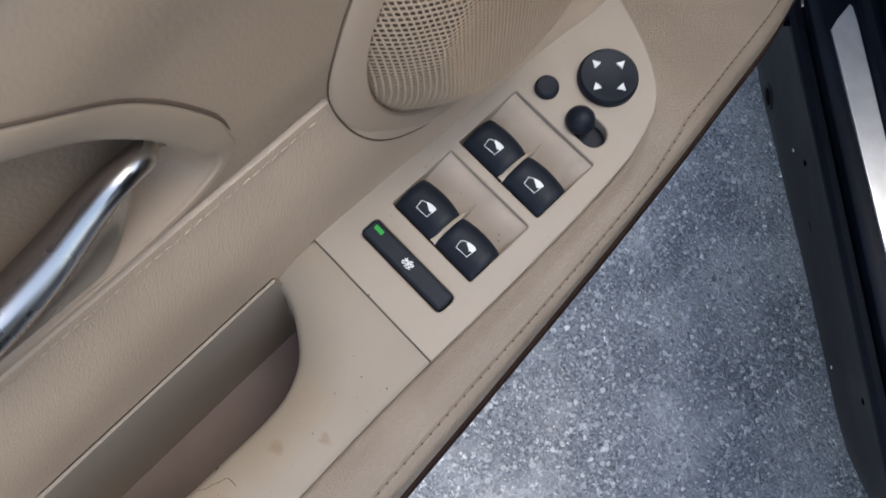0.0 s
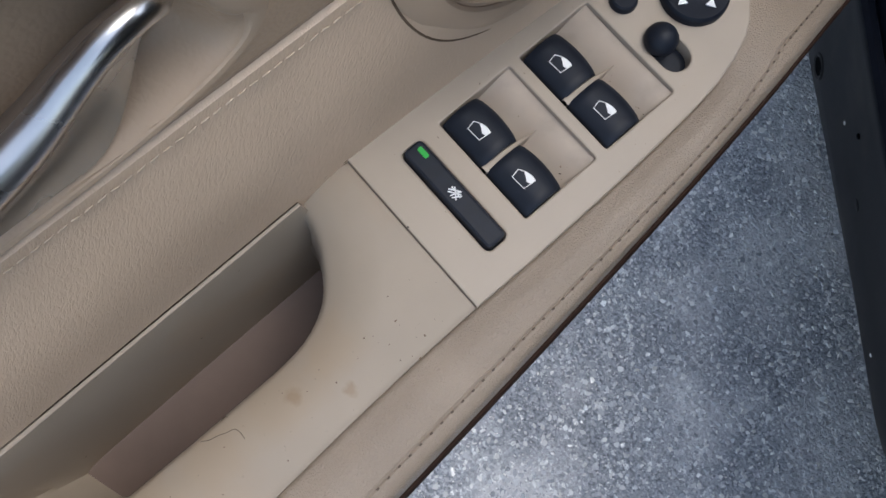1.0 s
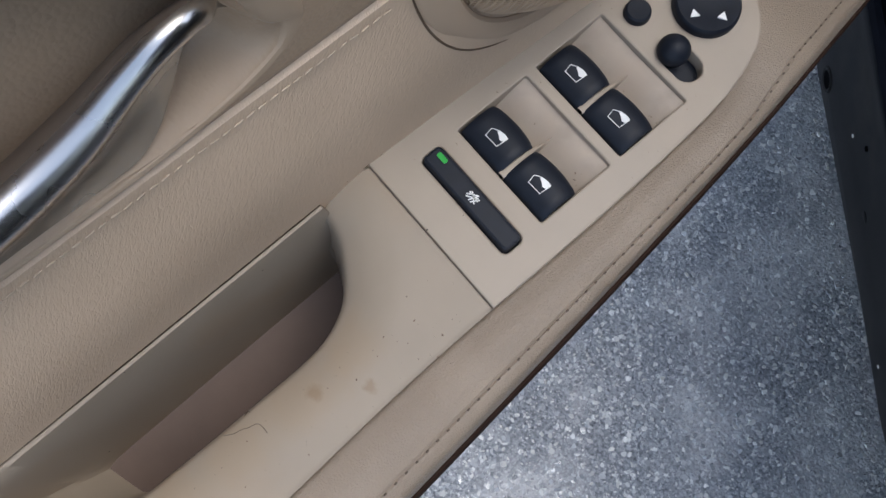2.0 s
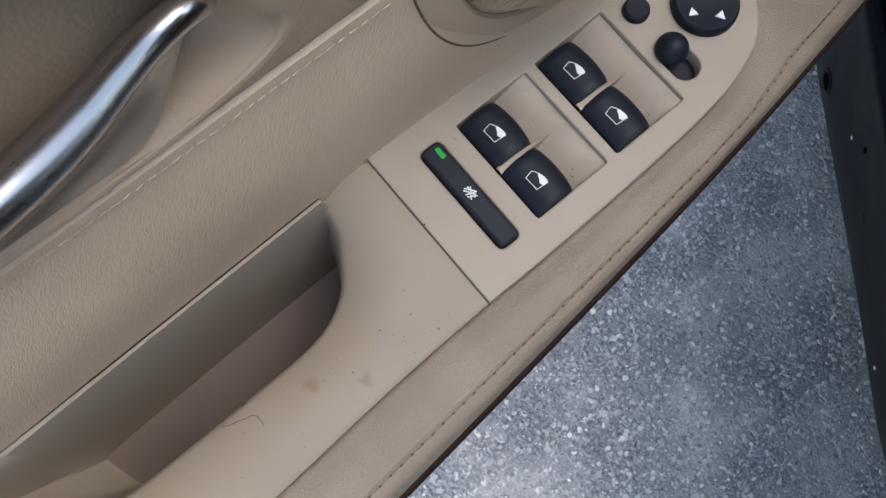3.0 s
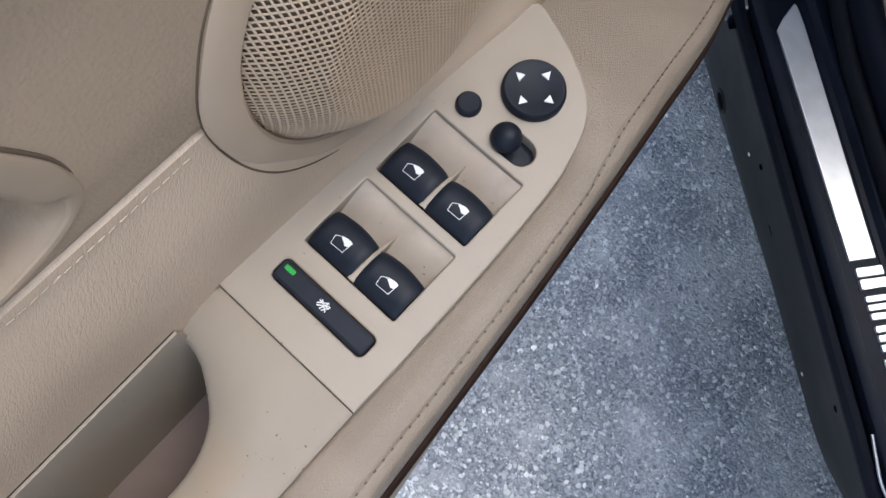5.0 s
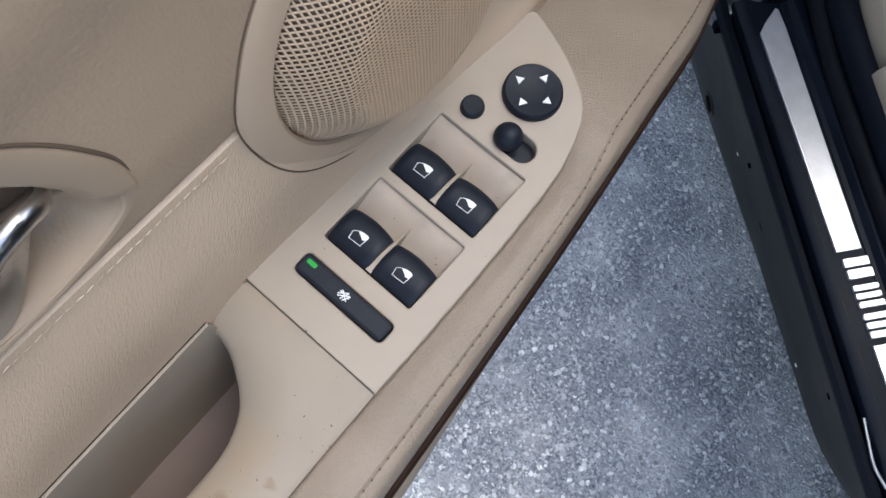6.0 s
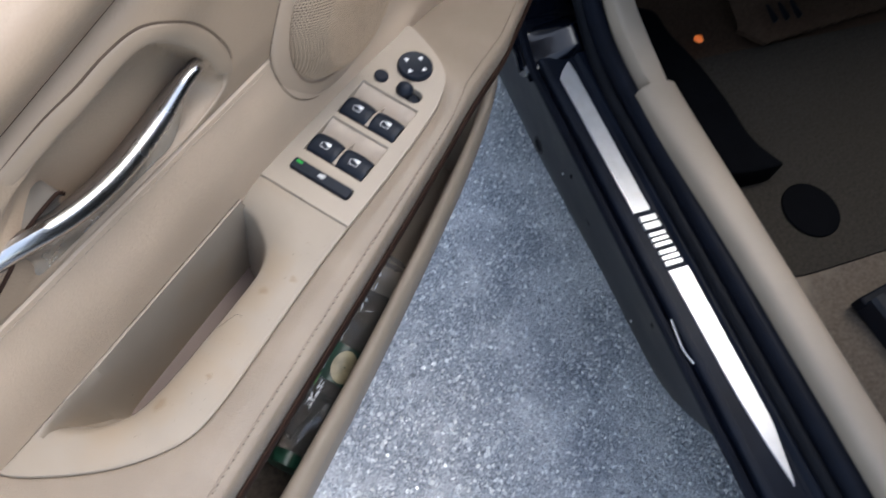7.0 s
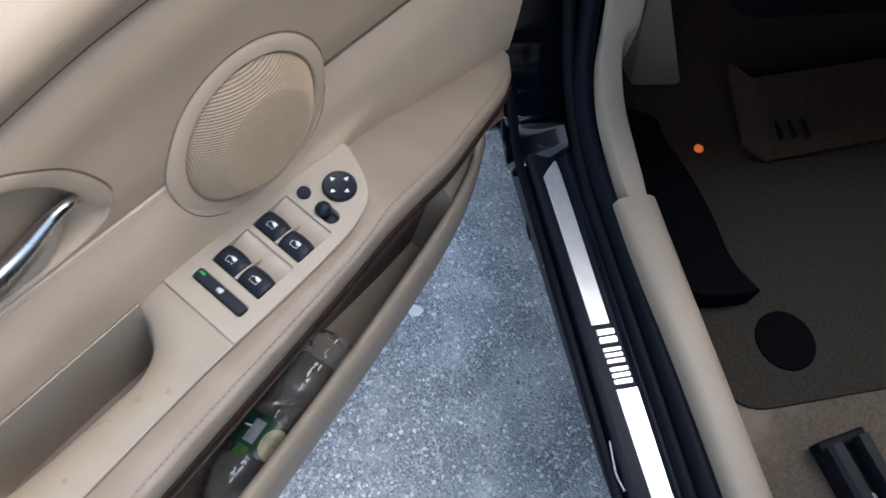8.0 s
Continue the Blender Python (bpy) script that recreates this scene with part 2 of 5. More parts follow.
def asphalt():
    m = bpy.data.materials.new("old_asphalt")
    m.use_nodes = True
    nt = m.node_tree
    n, l = nt.nodes, nt.links
    b = n["Principled BSDF"]
    b.inputs["Roughness"].default_value = 0.48
    tc = n.new("ShaderNodeTexCoord")

    def tex(kind, scale, detail=5):
        t = n.new(kind)
        t.inputs["Scale"].default_value = scale
        if kind == "ShaderNodeTexNoise":
            t.inputs["Detail"].default_value = detail
        l.new(tc.outputs["Object"], t.inputs["Vector"])
        return t

    def ramp(socket, *stops):
        r = n.new("ShaderNodeValToRGB")
        els = r.color_ramp.elements
        while len(els) < len(stops):
            els.new(0.5)
        for el, (p, col) in zip(els, stops):
            el.position = p
            el.color = (*col, 1)
        l.new(socket, r.inputs["Fac"])
        return r.outputs["Color"]

    base = ramp(tex("ShaderNodeTexNoise", 240, 8).outputs["Fac"], (0.34, (0.12, 0.127, 0.142)), (0.66, (0.42, 0.434, 0.46)))
    # fine dust gathers in a strip beside the sill
    across = n.new("ShaderNodeVectorMath")
    across.operation = "DOT_PRODUCT"
    across.inputs[1].default_value = (0.632, 0.775, 0.0)
    l.new(tc.outputs["Object"], across.inputs[0])
    strip = n.new("ShaderNodeMapRange")
    strip.interpolation_type = "SMOOTHSTEP"
    for key, v in (("From Min", 0.17), ("From Max", 0.34), ("To Min", 0.0), ("To Max", 0.08)):
        strip.inputs[key].default_value = v
    l.new(across.outputs["Value"], strip.inputs["Value"])
    more = n.new("ShaderNodeMath")
    l.new(tex("ShaderNodeTexNoise", 9, 8).outputs["Fac"], more.inputs[0])
    fade = n.new("ShaderNodeMapRange")
    for key, v in (("From Min", 1.6), ("From Max", 0.7)):
        fade.inputs[key].default_value = v
    l.new(across.outputs["Value"], fade.inputs["Value"])
    band = n.new("ShaderNodeMath")
    band.operation = "MULTIPLY"
    l.new(strip.outputs["Result"], band.inputs[0])
    l.new(fade.outputs["Result"], band.inputs[1])
    l.new(band.outputs[0], more.inputs[1])
    dust = ramp(more.outputs[0], (0.50, (0, 0, 0)), (0.66, (0.5, 0.5, 0.5)))
    mx = n.new("ShaderNodeMixRGB")
    mx.inputs["Color2"].default_value = (0.74, 0.715, 0.70, 1)
    l.new(dust, mx.inputs["Fac"])
    l.new(base, mx.inputs["Color1"])
    wob = tex("ShaderNodeTexNoise", 150, 3)
    shift = n.new("ShaderNodeVectorMath")
    shift.operation = "MULTIPLY_ADD"
    shift.inputs[1].default_value = (0.012, 0.012, 0.012)
    l.new(wob.outputs["Color"], shift.inputs[0])
    l.new(tc.outputs["Object"], shift.inputs[2])

    def stones(colour, scale, share, lo, mid, hi):
        v = tex("ShaderNodeTexVoronoi", scale)
        l.new(shift.outputs[0], v.inputs["Vector"])
        near = ramp(v.outputs["Distance"], (0.40, (1, 1, 1)), (0.50, (0, 0, 0)))
        sep = n.new("ShaderNodeSeparateColor")
        l.new(v.outputs["Color"], sep.inputs["Color"])
        pick = ramp(sep.outputs[0], (1 - share, (0, 0, 0)), (1.03 - share, (0.85, 0.85, 0.85)))
        mul = n.new("ShaderNodeMath")
        mul.operation = "MULTIPLY"
        l.new(near, mul.inputs[0])
        l.new(pick, mul.inputs[1])
        grit = ramp(sep.outputs[1], (0.0, lo), (0.6, mid), (1.0, hi))
        m2 = n.new("ShaderNodeMixRGB")
        l.new(mul.outputs[0], m2.inputs["Fac"])
        l.new(colour, m2.inputs["Color1"])
        l.new(grit, m2.inputs["Color2"])
        return m2

    mx1 = stones(mx.outputs["Color"], 300, 0.6, (0.20, 0.208, 0.222), (0.44, 0.45, 0.465), (0.8, 0.8, 0.79))
    mx2 = stones(mx1.outputs["Color"], 130, 0.42, (0.24, 0.25, 0.265), (0.48, 0.485, 0.495), (0.85, 0.85, 0.83))
    broad = ramp(tex("ShaderNodeTexNoise", 5.5, 6).outputs["Fac"], (0.36, (1.04, 1.045, 1.055)), (0.64, (1.34, 1.34, 1.33)))
    mx3 = n.new("ShaderNodeMixRGB")
    mx3.blend_type = "MULTIPLY"
    mx3.inputs["Fac"].default_value = 1.0
    l.new(mx2.outputs["Color"], mx3.inputs["Color1"])
    l.new(broad, mx3.inputs["Color2"])
    l.new(mx3.outputs["Color"], b.inputs["Base Color"])
    bp = n.new("ShaderNodeBump")
    bp.inputs["Strength"].default_value = 0.9
    bp.inputs["Distance"].default_value = 0.003
    l.new(tex("ShaderNodeTexNoise", 300, 5).outputs["Fac"], bp.inputs["Height"])
    l.new(bp.outputs["Normal"], b.inputs["Normal"])
    return m


M_asphalt = asphalt()


def glass_mat():
    m = bpy.data.materials.new("clear_bottle_plastic")
    m.use_nodes = True
    b = m.node_tree.nodes["Principled BSDF"]
    b.inputs["Transmission Weight"].default_value = 0.95
    b.inputs["Roughness"].default_value = 0.04
    b.inputs["IOR"].default_value = 1.10
    b.inputs["Coat Weight"].default_value = 0.9
    b.inputs["Coat Roughness"].default_value = 0.06
    b.inputs["Base Color"].default_value = (0.95, 0.94, 0.91, 1)
    return m


def glow(name, colour, strength):
    m = bpy.data.materials.new(name)
    m.use_nodes = True
    b = m.node_tree.nodes["Principled BSDF"]
    b.inputs["Base Color"].default_value = (*colour, 1)
    b.inputs["Emission Color"].default_value = (*colour, 1)
    b.inputs["Emission Strength"].default_value = strength
    return m


M_bottle = glass_mat()
M_led = glow("green_indicator", (0.0, 0.22, 0.02), 0.22)
M_amber = glow("amber_footwell_lamp", (0.9, 0.20, 0.04), 0.10)


# ---------------------------------------------------------------- mesh helpers
def mesh(name, verts, faces, material, smooth=True):
    me = bpy.data.meshes.new(name)
    me.from_pydata([tuple(v) for v in verts], [], faces)
    me.validate()
    bm = bmesh.new()
    bm.from_mesh(me)
    bmesh.ops.recalc_face_normals(bm, faces=bm.faces)
    bm.to_mesh(me)
    bm.free()
    me.materials.append(material)
    if smooth:
        me.polygons.foreach_set("use_smooth", [True] * len(me.polygons))
        me.set_sharp_from_angle(angle=radians(38))
    return me


def part(name, data, parent, label="", at=None):
    """Links a mesh under a thing or a part. Parts of the open door are given in the door's own axes."""
    ob = new(name, data)
    ob.parent = car if parent == DOOR else parent
    at = at or Matrix.Identity(4)
    ob.matrix_basis = CAR.inverted() @ at if parent == DOOR else at
    if label:
        tagged(ob, label)
    return ob


def empty(name, m, label, category, group=""):
    ob = new(name)
    ob.matrix_world = m
    ob.empty_display_size = 0.05
    return tagged(ob, label, category, group)


def smooth(a):
    a = min(1.0, max(0.0, a))
    return a * a * (3 - 2 * a)


def lerp(knots, v):
    """Piecewise smooth interpolation through (v, value) knots."""
    if v <= knots[0][0]:
        return knots[0][1]
    for i in range(len(knots) - 1):
        (a, p), (b, q) = knots[i], knots[i + 1]
        if v <= b:
            t = (v - a) / (b - a)
            m0 = (q - p) / (b - a) if i == 0 else (q - knots[i - 1][1]) / (b - knots[i - 1][0])
            m1 = (q - p) / (b - a) if i + 2 == len(knots) else (knots[i + 2][1] - p) / (knots[i + 2][0] - a)
            h = b - a
            return (2 * t**3 - 3 * t * t + 1) * p + (t**3 - 2 * t * t + t) * h * m0 + (-2 * t**3 + 3 * t * t) * q + (t**3 - t * t) * h * m1
    return knots[-1][1]


def spread(a, b, step):
    n = max(1, round(abs(b - a) / step))
    return [a + (b - a) * i / n for i in range(n + 1)]


def sheet(name, rows, material, closed=False):
    """A skin through rows of equally many points."""
    k = len(rows[0])
    verts = [p for row in rows for p in row]
    faces = []
    for i in range(len(rows) - 1):
        for j in range(k if closed else k - 1):
            j2 = (j + 1) % k
            faces.append((i * k + j, i * k + j2, (i + 1) * k + j2, (i + 1) * k + j))
    if closed:
        faces += [tuple(range(k)), tuple((len(rows) - 1) * k + j for j in range(k))]
    return mesh(name, verts, faces, material)


def curve_points(pts, per=6):
    """Points of a Catmull-Rom curve through pts."""
    out = []
    v = [Vector(p) for p in pts]
    v = [2 * v[0] - v[1], *v, 2 * v[-1] - v[-2]]
    for i in range(1, len(v) - 2):
        for k in range(per):
            t = k / per
            out.append(0.5 * (2 * v[i] + (v[i + 1] - v[i - 1]) * t + (2 * v[i - 1] - 5 * v[i] + 4 * v[i + 1] - v[i + 2]) * t * t
                              + (3 * v[i] - v[i - 1] - 3 * v[i + 1] + v[i + 2]) * t**3))
    out.append(v[-2])
    return out


def closed_curve(pts, per):
    """A smooth closed outline through x y points."""
    ring = curve_points([Vector((*q, 0)) for q in pts[-2:] + pts + pts[:3]], per)
    return [(p.x, p.y) for p in ring[2 * per:(2 + len(pts)) * per]]


def tube(name, pts, radius, material, sides=16, per=6, flat=1.0):
    pts = curve_points(pts, per)
    rows = []
    for i, p in enumerate(pts):
        d = (pts[min(i + 1, len(pts) - 1)] - pts[max(i - 1, 0)]).normalized()
        a = d.cross(Vector((0, 0, 1))).normalized()
        b = a.cross(d)
        r = radius(i / (len(pts) - 1)) if callable(radius) else radius
        rows.append([p + r * (math.cos(t) * a + flat * math.sin(t) * b) for t in [2 * math.pi * k / sides for k in range(sides)]])
    return sheet(name, rows, material, closed=True)


def box(name, lo, hi, material, bevel=0.0):
    bm = bmesh.new()
    bmesh.ops.create_cube(bm, size=1)
    for v in bm.verts:
        v.co = Vector([lo[k] + (v.co[k] + 0.5) * (hi[k] - lo[k]) for k in range(3)])
    if bevel:
        bmesh.ops.bevel(bm, geom=bm.edges[:], offset=bevel, segments=3, profile=0.5, affect="EDGES")
    me = bpy.data.meshes.new(name)
    bm.to_mesh(me)
    bm.free()
    me.materials.append(material)
    me.polygons.foreach_set("use_smooth", [True] * len(me.polygons))
    me.set_sharp_from_angle(angle=radians(50))
    return me


def lathe(name, profile, material, sides=48):
    rows = [[(r * math.cos(t), r * math.sin(t), z) for t in [2 * math.pi * k / sides for k in range(sides)]] for r, z in profile]
    return sheet(name, rows, material, closed=True)


def inset(poly, d):
    """The polygon moved inwards by d (counter-clockwise, x y)."""
    out = []
    n = len(poly)
    for i in range(n):
        p, q, r = Vector(poly[i - 1]), Vector(poly[i]), Vector(poly[(i + 1) % n])
        a, b = (q - p).normalized(), (r - q).normalized()
        na, nb = Vector((-a.y, a.x)), Vector((-b.y, b.x))
        m = (na + nb).normalized()
        out.append(q + m * d / max(0.4, m.dot(na)))
    return out


def rounded_rect(x0, y0, x1, y1, r, n=5):
    pts = []
    for cx, cy, a0 in ((x1 - r, y0 + r, -90), (x1 - r, y1 - r, 0), (x0 + r, y1 - r, 90), (x0 + r, y0 + r, 180)):
        for k in range(n + 1):
            a = radians(a0 + 90 * k / n)
            pts.append((cx + r * math.cos(a), cy + r * math.sin(a)))
    return pts


def slab(name, outer, holes, z, thick, material, bev=0.0008):
    """A flat plate with rounded edges and openings."""
    from mathutils.geometry import tessellate_polygon
    loops = [outer, *holes]
    tops = [inset(outer, bev)] + [inset(h, -bev) for h in holes]
    verts, faces = [], []
    for lp in tops:
        verts += [(p[0], p[1], z) for p in lp]
    for tri in tessellate_polygon([[Vector((p[0], p[1], 0)) for p in lp] for lp in tops]):
        faces.append(tuple(tri))
    start = 0
    for lp, top in zip(loops, tops):
        n = len(lp)
        rings = [list(range(start, start + n))]
        for f, dz in ((0.7, 0.25), (1.0, 1.0)):
            rings.append(list(range(len(verts), len(verts) + n)))
            verts += [(t[0] + (p[0] - t[0]) * f, t[1] + (p[1] - t[1]) * f, z - bev * dz) for p, t in zip(lp, top)]
        rings.append(list(range(len(verts), len(verts) + n)))
        verts += [(p[0], p[1], z - thick) for p in lp]
        for a, b in zip(rings, rings[1:]):
            faces += [(a[i], a[(i + 1) % n], b[(i + 1) % n], b[i]) for i in range(n)]
        start += n
    me = mesh(name, verts, faces, material)
    me.polygons.foreach_set("use_smooth", [abs(p.normal.z) < 0.999 for p in me.polygons])
    return me


def flat(name, polys, z, material, thick=0.0002):
    """Thin printed shapes lying on a face."""
    verts, faces = [], []
    for poly in polys:
        n, s = len(poly), len(verts)
        verts += [(p[0], p[1], z) for p in poly] + [(p[0], p[1], z - thick) for p in poly]
        faces.append(tuple(range(s, s + n)))
        faces += [(s + i, s + n + i, s + n + (i + 1) % n, s + (i + 1) % n) for i in range(n)]
    return mesh(name, verts, faces, material, smooth=False)


def strokes(lines, width):
    out = []
    for (x0, y0), (x1, y1) in lines:
        d = Vector((x1 - x0, y1 - y0))
        d.normalize()
        s = Vector((-d.y, d.x)) * width / 2
        a, b = Vector((x0, y0)) - d * width / 2, Vector((x1, y1)) + d * width / 2
        out.append([a - s, b - s, b + s, a + s])
    return out


def stitches(name, path, pitch, length, radius, material):
    """A row of short threads lying along a line of points."""
    verts, faces = [], []
    walked, nxt = 0.0, 0.0
    for a, b in zip(path, path[1:]):
        a, b = Vector(a), Vector(b)
        seg = (b - a).length
        while nxt <= walked + seg:
            p = a + (b - a) * ((nxt - walked) / seg)
            d = (b - a).normalized()
            up = Vector((0.5, 0, 0.87))
            s = d.cross(up).normalized()
            up = s.cross(d)
            base = len(verts)
            wob = random.uniform(-0.1, 0.1)
            d2 = (d + s * wob).normalized()
            for e, k in ((-1, 0.45), (-0.6, 1), (0.6, 1), (1, 0.45)):
                for c in range(6):
                    t = 2 * math.pi * c / 6
                    verts.append(p + d2 * e * length / 2 + k * radius * (math.cos(t) * s + math.sin(t) * up))
            for i in range(3):
                for c in range(6):
                    faces.append((base + i * 6 + c, base + i * 6 + (c + 1) % 6, base + (i + 1) * 6 + (c + 1) % 6, base + (i + 1) * 6 + c))
            faces += [tuple(base + c for c in range(6)), tuple(base + 18 + c for c in range(6))]
            nxt += pitch
        walked += seg
    return mesh(name, verts, faces, material)


# ---------------------------------------------------------------- ground
ground = tagged(new("ground", sheet("ground", [[(x, y, 0.0) for x in (-400, -4, -1, 0, 1, 4, 400)] for y in (-400, -4, -1, 0, 1, 4, 400)], M_asphalt)),
                "old grey asphalt with pale stone chips and dusty patches", "ground", kind="structure")


def chips():
    """Angular stones worn level with the tar, each with its own tilted top."""
    rnd = random.Random(5)
    verts, faces = [], []
    for n in range(62000):
        x, y = rnd.uniform(-0.42, 0.72), rnd.uniform(-0.50, 0.72)
        dusty = 0.632 * x + 0.775 * y > 0.30 + 0.05 * noise.noise((x * 9, y * 9, 0))
        r = rnd.uniform(0.0022, 0.0040) if n % 25 == 0 else 0.0009 + 0.0036 * rnd.random() ** 2.6
        if dusty and rnd.random() < (0.35 if r < 0.003 else 0.15):
            continue
        k = rnd.choice((4, 5, 5, 6))
        a0, st, ro = rnd.uniform(0, 6.3), rnd.uniform(0.45, 1.0), rnd.uniform(0, 6.3)
        s = len(verts)
        ring = []
        for i in range(k):
            a = a0 + 2 * math.pi * (i + rnd.uniform(-0.3, 0.3)) / k
            q = r * rnd.uniform(0.7, 1.25)
            px, py = q * math.cos(a), q * st * math.sin(a)
            ring.append((px * math.cos(ro) - py * math.sin(ro), px * math.sin(ro) + py * math.cos(ro)))
        h = rnd.uniform(0.0002, 0.0008) + 0.12 * r
        tx, ty = rnd.gauss(0, 0.16), rnd.gauss(0, 0.16)
        verts += [(x + p * 1.08, y + q * 1.08, -0.0006) for p, q in ring] + [(x + p * 0.86, y + q * 0.86, h + tx * p + ty * q) for p, q in ring]
        faces += [(s + i, s + (i + 1) % k, s + k + (i + 1) % k, s + k + i) for i in range(k)]
        faces.append(tuple(s + k + i for i in range(k)))
    me = bpy.data.meshes.new("stone_chips")
    me.from_pydata(verts, [], faces)
    me.materials.append(M_chip)
    return me


tagged(new("stone_chips", chips()), "pale angular stone chips worn out of the asphalt", "gravel", kind="stuff")

scrap = [(0.013 * math.cos(a) * (1 + 0.18 * math.sin(3 * a)), 0.010 * math.sin(a)) for a in [2 * math.pi * k / 14 for k in range(14)]]
paper = new("paper_scrap", flat("paper_scrap", [scrap], 0.0022, M_paper, 0.0015))
paper.matrix_world = pose(-0.050, 0.325, 0.0005, 0, 0, 30)
tagged(paper, "small bright white scrap lying on the asphalt", "litter")

# ---------------------------------------------------------------- the open door
# y runs along the door towards its hinge, x from the door's lining towards the car
TOP = 0.64
CREASE = [(-0.6, TOP), (0.10, 0.638), (0.136, 0.630), (0.212, 0.606), (0.309, 0.578), (0.37, 0.564)]
EDGE = [(-0.6, 0.060), (-0.25, 0.052), (-0.10, 0.041), (0.05, 0.028), (0.15, 0.0165), (0.2, 0.0105), (0.235, 0.003), (0.275, -0.005), (0.314, -0.0135), (0.340, -0.024),
        (0.357, -0.038)]
DOOR = "door"
# the car's own axes: x runs rearwards along the sill, y into the car
CAR = pose(0.0252, 0.4326, 0, 0, 0, math.degrees(math.atan2(-0.632, 0.775)))
car = empty("car", CAR, "black car with a beige interior, its driver's door open", "car")


def lining_x(z):
    return lerp([(0.50, -0.046), (0.60, -0.050), (0.64, -0.053), (0.68, -0.0555), (0.714, -0.0600), (0.74, -0.0595), (0.775, -0.0628), (0.795, -0.0632), (0.806, -0.0665), (0.8128, -0.0720), (0.8155, -0.0775), (0.8182, -0.0735), (0.828, -0.0675),
                 (0.838, -0.0625), (0.846, -0.0618), (0.853, -0.0650), (0.858, -0.0710), (0.860, -0.079)], z)


CLIMB = [(-0.24, -0.048), (-0.2, -0.0400), (-0.146, -0.0262), (-0.081, -0.0090), (-0.061, -0.0035), (-0.02, 0.0066), (0.02, 0.0128), (0.1, 0.0225), (0.2, 0.0320), (0.37, 0.040)]


def rise(y, z):
    """The roll above the handle climbs towards the hinge."""
    return z + lerp(CLIMB, y) * smooth((z - 0.745) / 0.06)


def panel_x(y, z):
    z1 = z
    for _ in range(14):
        z1 += 0.6 * (z - rise(y, z1))
    return lining_x(z1)


SEAM = 0.7155


HANDLE_RIM = [(-0.0366, 0.7345), (-0.0357, 0.7420), (-0.0362, 0.7495), (-0.0390, 0.7575), (-0.0446, 0.7685), (-0.0525, 0.7792), (-0.0620, 0.7880), (-0.0725, 0.7945), (-0.0830, 0.7968), (-0.0980, 0.7950), (-0.115, 0.7910),
              (-0.132, 0.7878), (-0.149, 0.7835), (-0.165, 0.7790), (-0.190, 0.7705), (-0.22, 0.760), (-0.243, 0.749), (-0.250, 0.737), (-0.238, 0.7265), (-0.19, 0.7205), (-0.15, 0.7182), (-0.09, 0.7182), (-0.06, 0.7208), (-0.0450, 0.7262)]
HANDLE_RIM = closed_curve(HANDLE_RIM, 5)


def into(poly, x, y):
    """Signed distance into a polygon, and the number of the nearest side."""
    best, side, odd = 1.0, 0, False
    n = len(poly)
    for i in range(n):
        (x0, y0), (x1, y1) = poly[i], poly[(i + 1) % n]
        dx, dy = x1 - x0, y1 - y0
        t = max(0, min(1, ((x - x0) * dx + (y - y0) * dy) / (dx * dx + dy * dy)))
        d = math.hypot(x - x0 - t * dx, y - y0 - t * dy)
        if d < best:
            best, side = d, i
        if (y0 > y) != (y1 > y) and x < x0 + (y - y0) * dx / dy:
            odd = not odd
    return (best if odd else -best), side


def tuck(y):
    """The insert's lower edge leans out along the grip."""
    return 0.0030 * min(1.0, max(0.0, (-0.050 - y) / 0.172))


def foot(y):
    """The insert's foot turns out to meet the switch plate."""
    return lerp([(-0.03, 0.0), (0.0123, 0.0012), (0.0444, 0.0028), (0.085, 0.0044), (0.127, 0.0066), (0.15, 0.003), (0.18, 0.0)], y)


def lip(y, z):
    """Width of the flat bezel: broad at the hinge end, thin along the seam."""
    return (0.0082 + 0.0036 * smooth((y + 0.090) / 0.040)) * (0.20 + 0.80 * smooth((z - 0.726) / 0.020))


def hollow(y):
    """The recess runs out before the handle's lower mounting."""
    return smooth((y + 0.180) / 0.045)


def recess(y, z):
    """How far the lining sinks in round the pull handle."""
    if y > -0.02 or y < -0.275 or z > 0.805:
        return 0.0
    d = into(HANDLE_RIM, y, z)[0]
    return (-0.0125 * smooth((d - lip(y, z)) / 0.006) - 0.0018 * smooth((d - 0.0012) / 0.0030)) * hollow(y)


rows = []
for y in spread(-0.40, 0.370, 0.0026):
    rows.append([(lining_x(z) + 0.0014 * (1 - smooth((z - SEAM) / 0.004)) * -1 + recess(y, rise(y, z)), y, rise(y, z)) for z in spread(SEAM, 0.860, 0.0012)]
                + [(x, y, rise(y, z)) for x, z in ((-0.092, 0.8620), (-0.120, 0.8630))])
part("upper_panel", sheet("upper_panel", rows, M_upper), DOOR, "smooth beige soft upper lining with a moulded handle recess")

rows = []
for y in spread(-0.56, 0.370, 0.006):
    zc = lerp(CREASE, y) - 0.006
    rows.append([(lining_x(z) + tuck(y) * min(1, max(0, (SEAM - z) / (SEAM - 0.64))) + foot(y) * min(1, max(0, (0.664 - z) / 0.022)) ** 2 + 0.0022 * math.sin(math.pi * min(1, max(0, (z - zc) / (SEAM - zc)))) - (0.0022 if z > SEAM - 0.0005 else 0), y, z)
                 for z in spread(zc, SEAM - 0.001, (SEAM - zc) / 22)] + [(lining_x(SEAM) - 0.004, y, SEAM + 0.001)])
part("leather_insert", sheet("leather_insert", rows, M_leather), DOOR, "grained beige leather insert")
seam_path = [(lining_x(SEAM - 0.003) + 0.0013, y, SEAM - 0.0030) for y in spread(-0.54, -0.012, 0.01)]
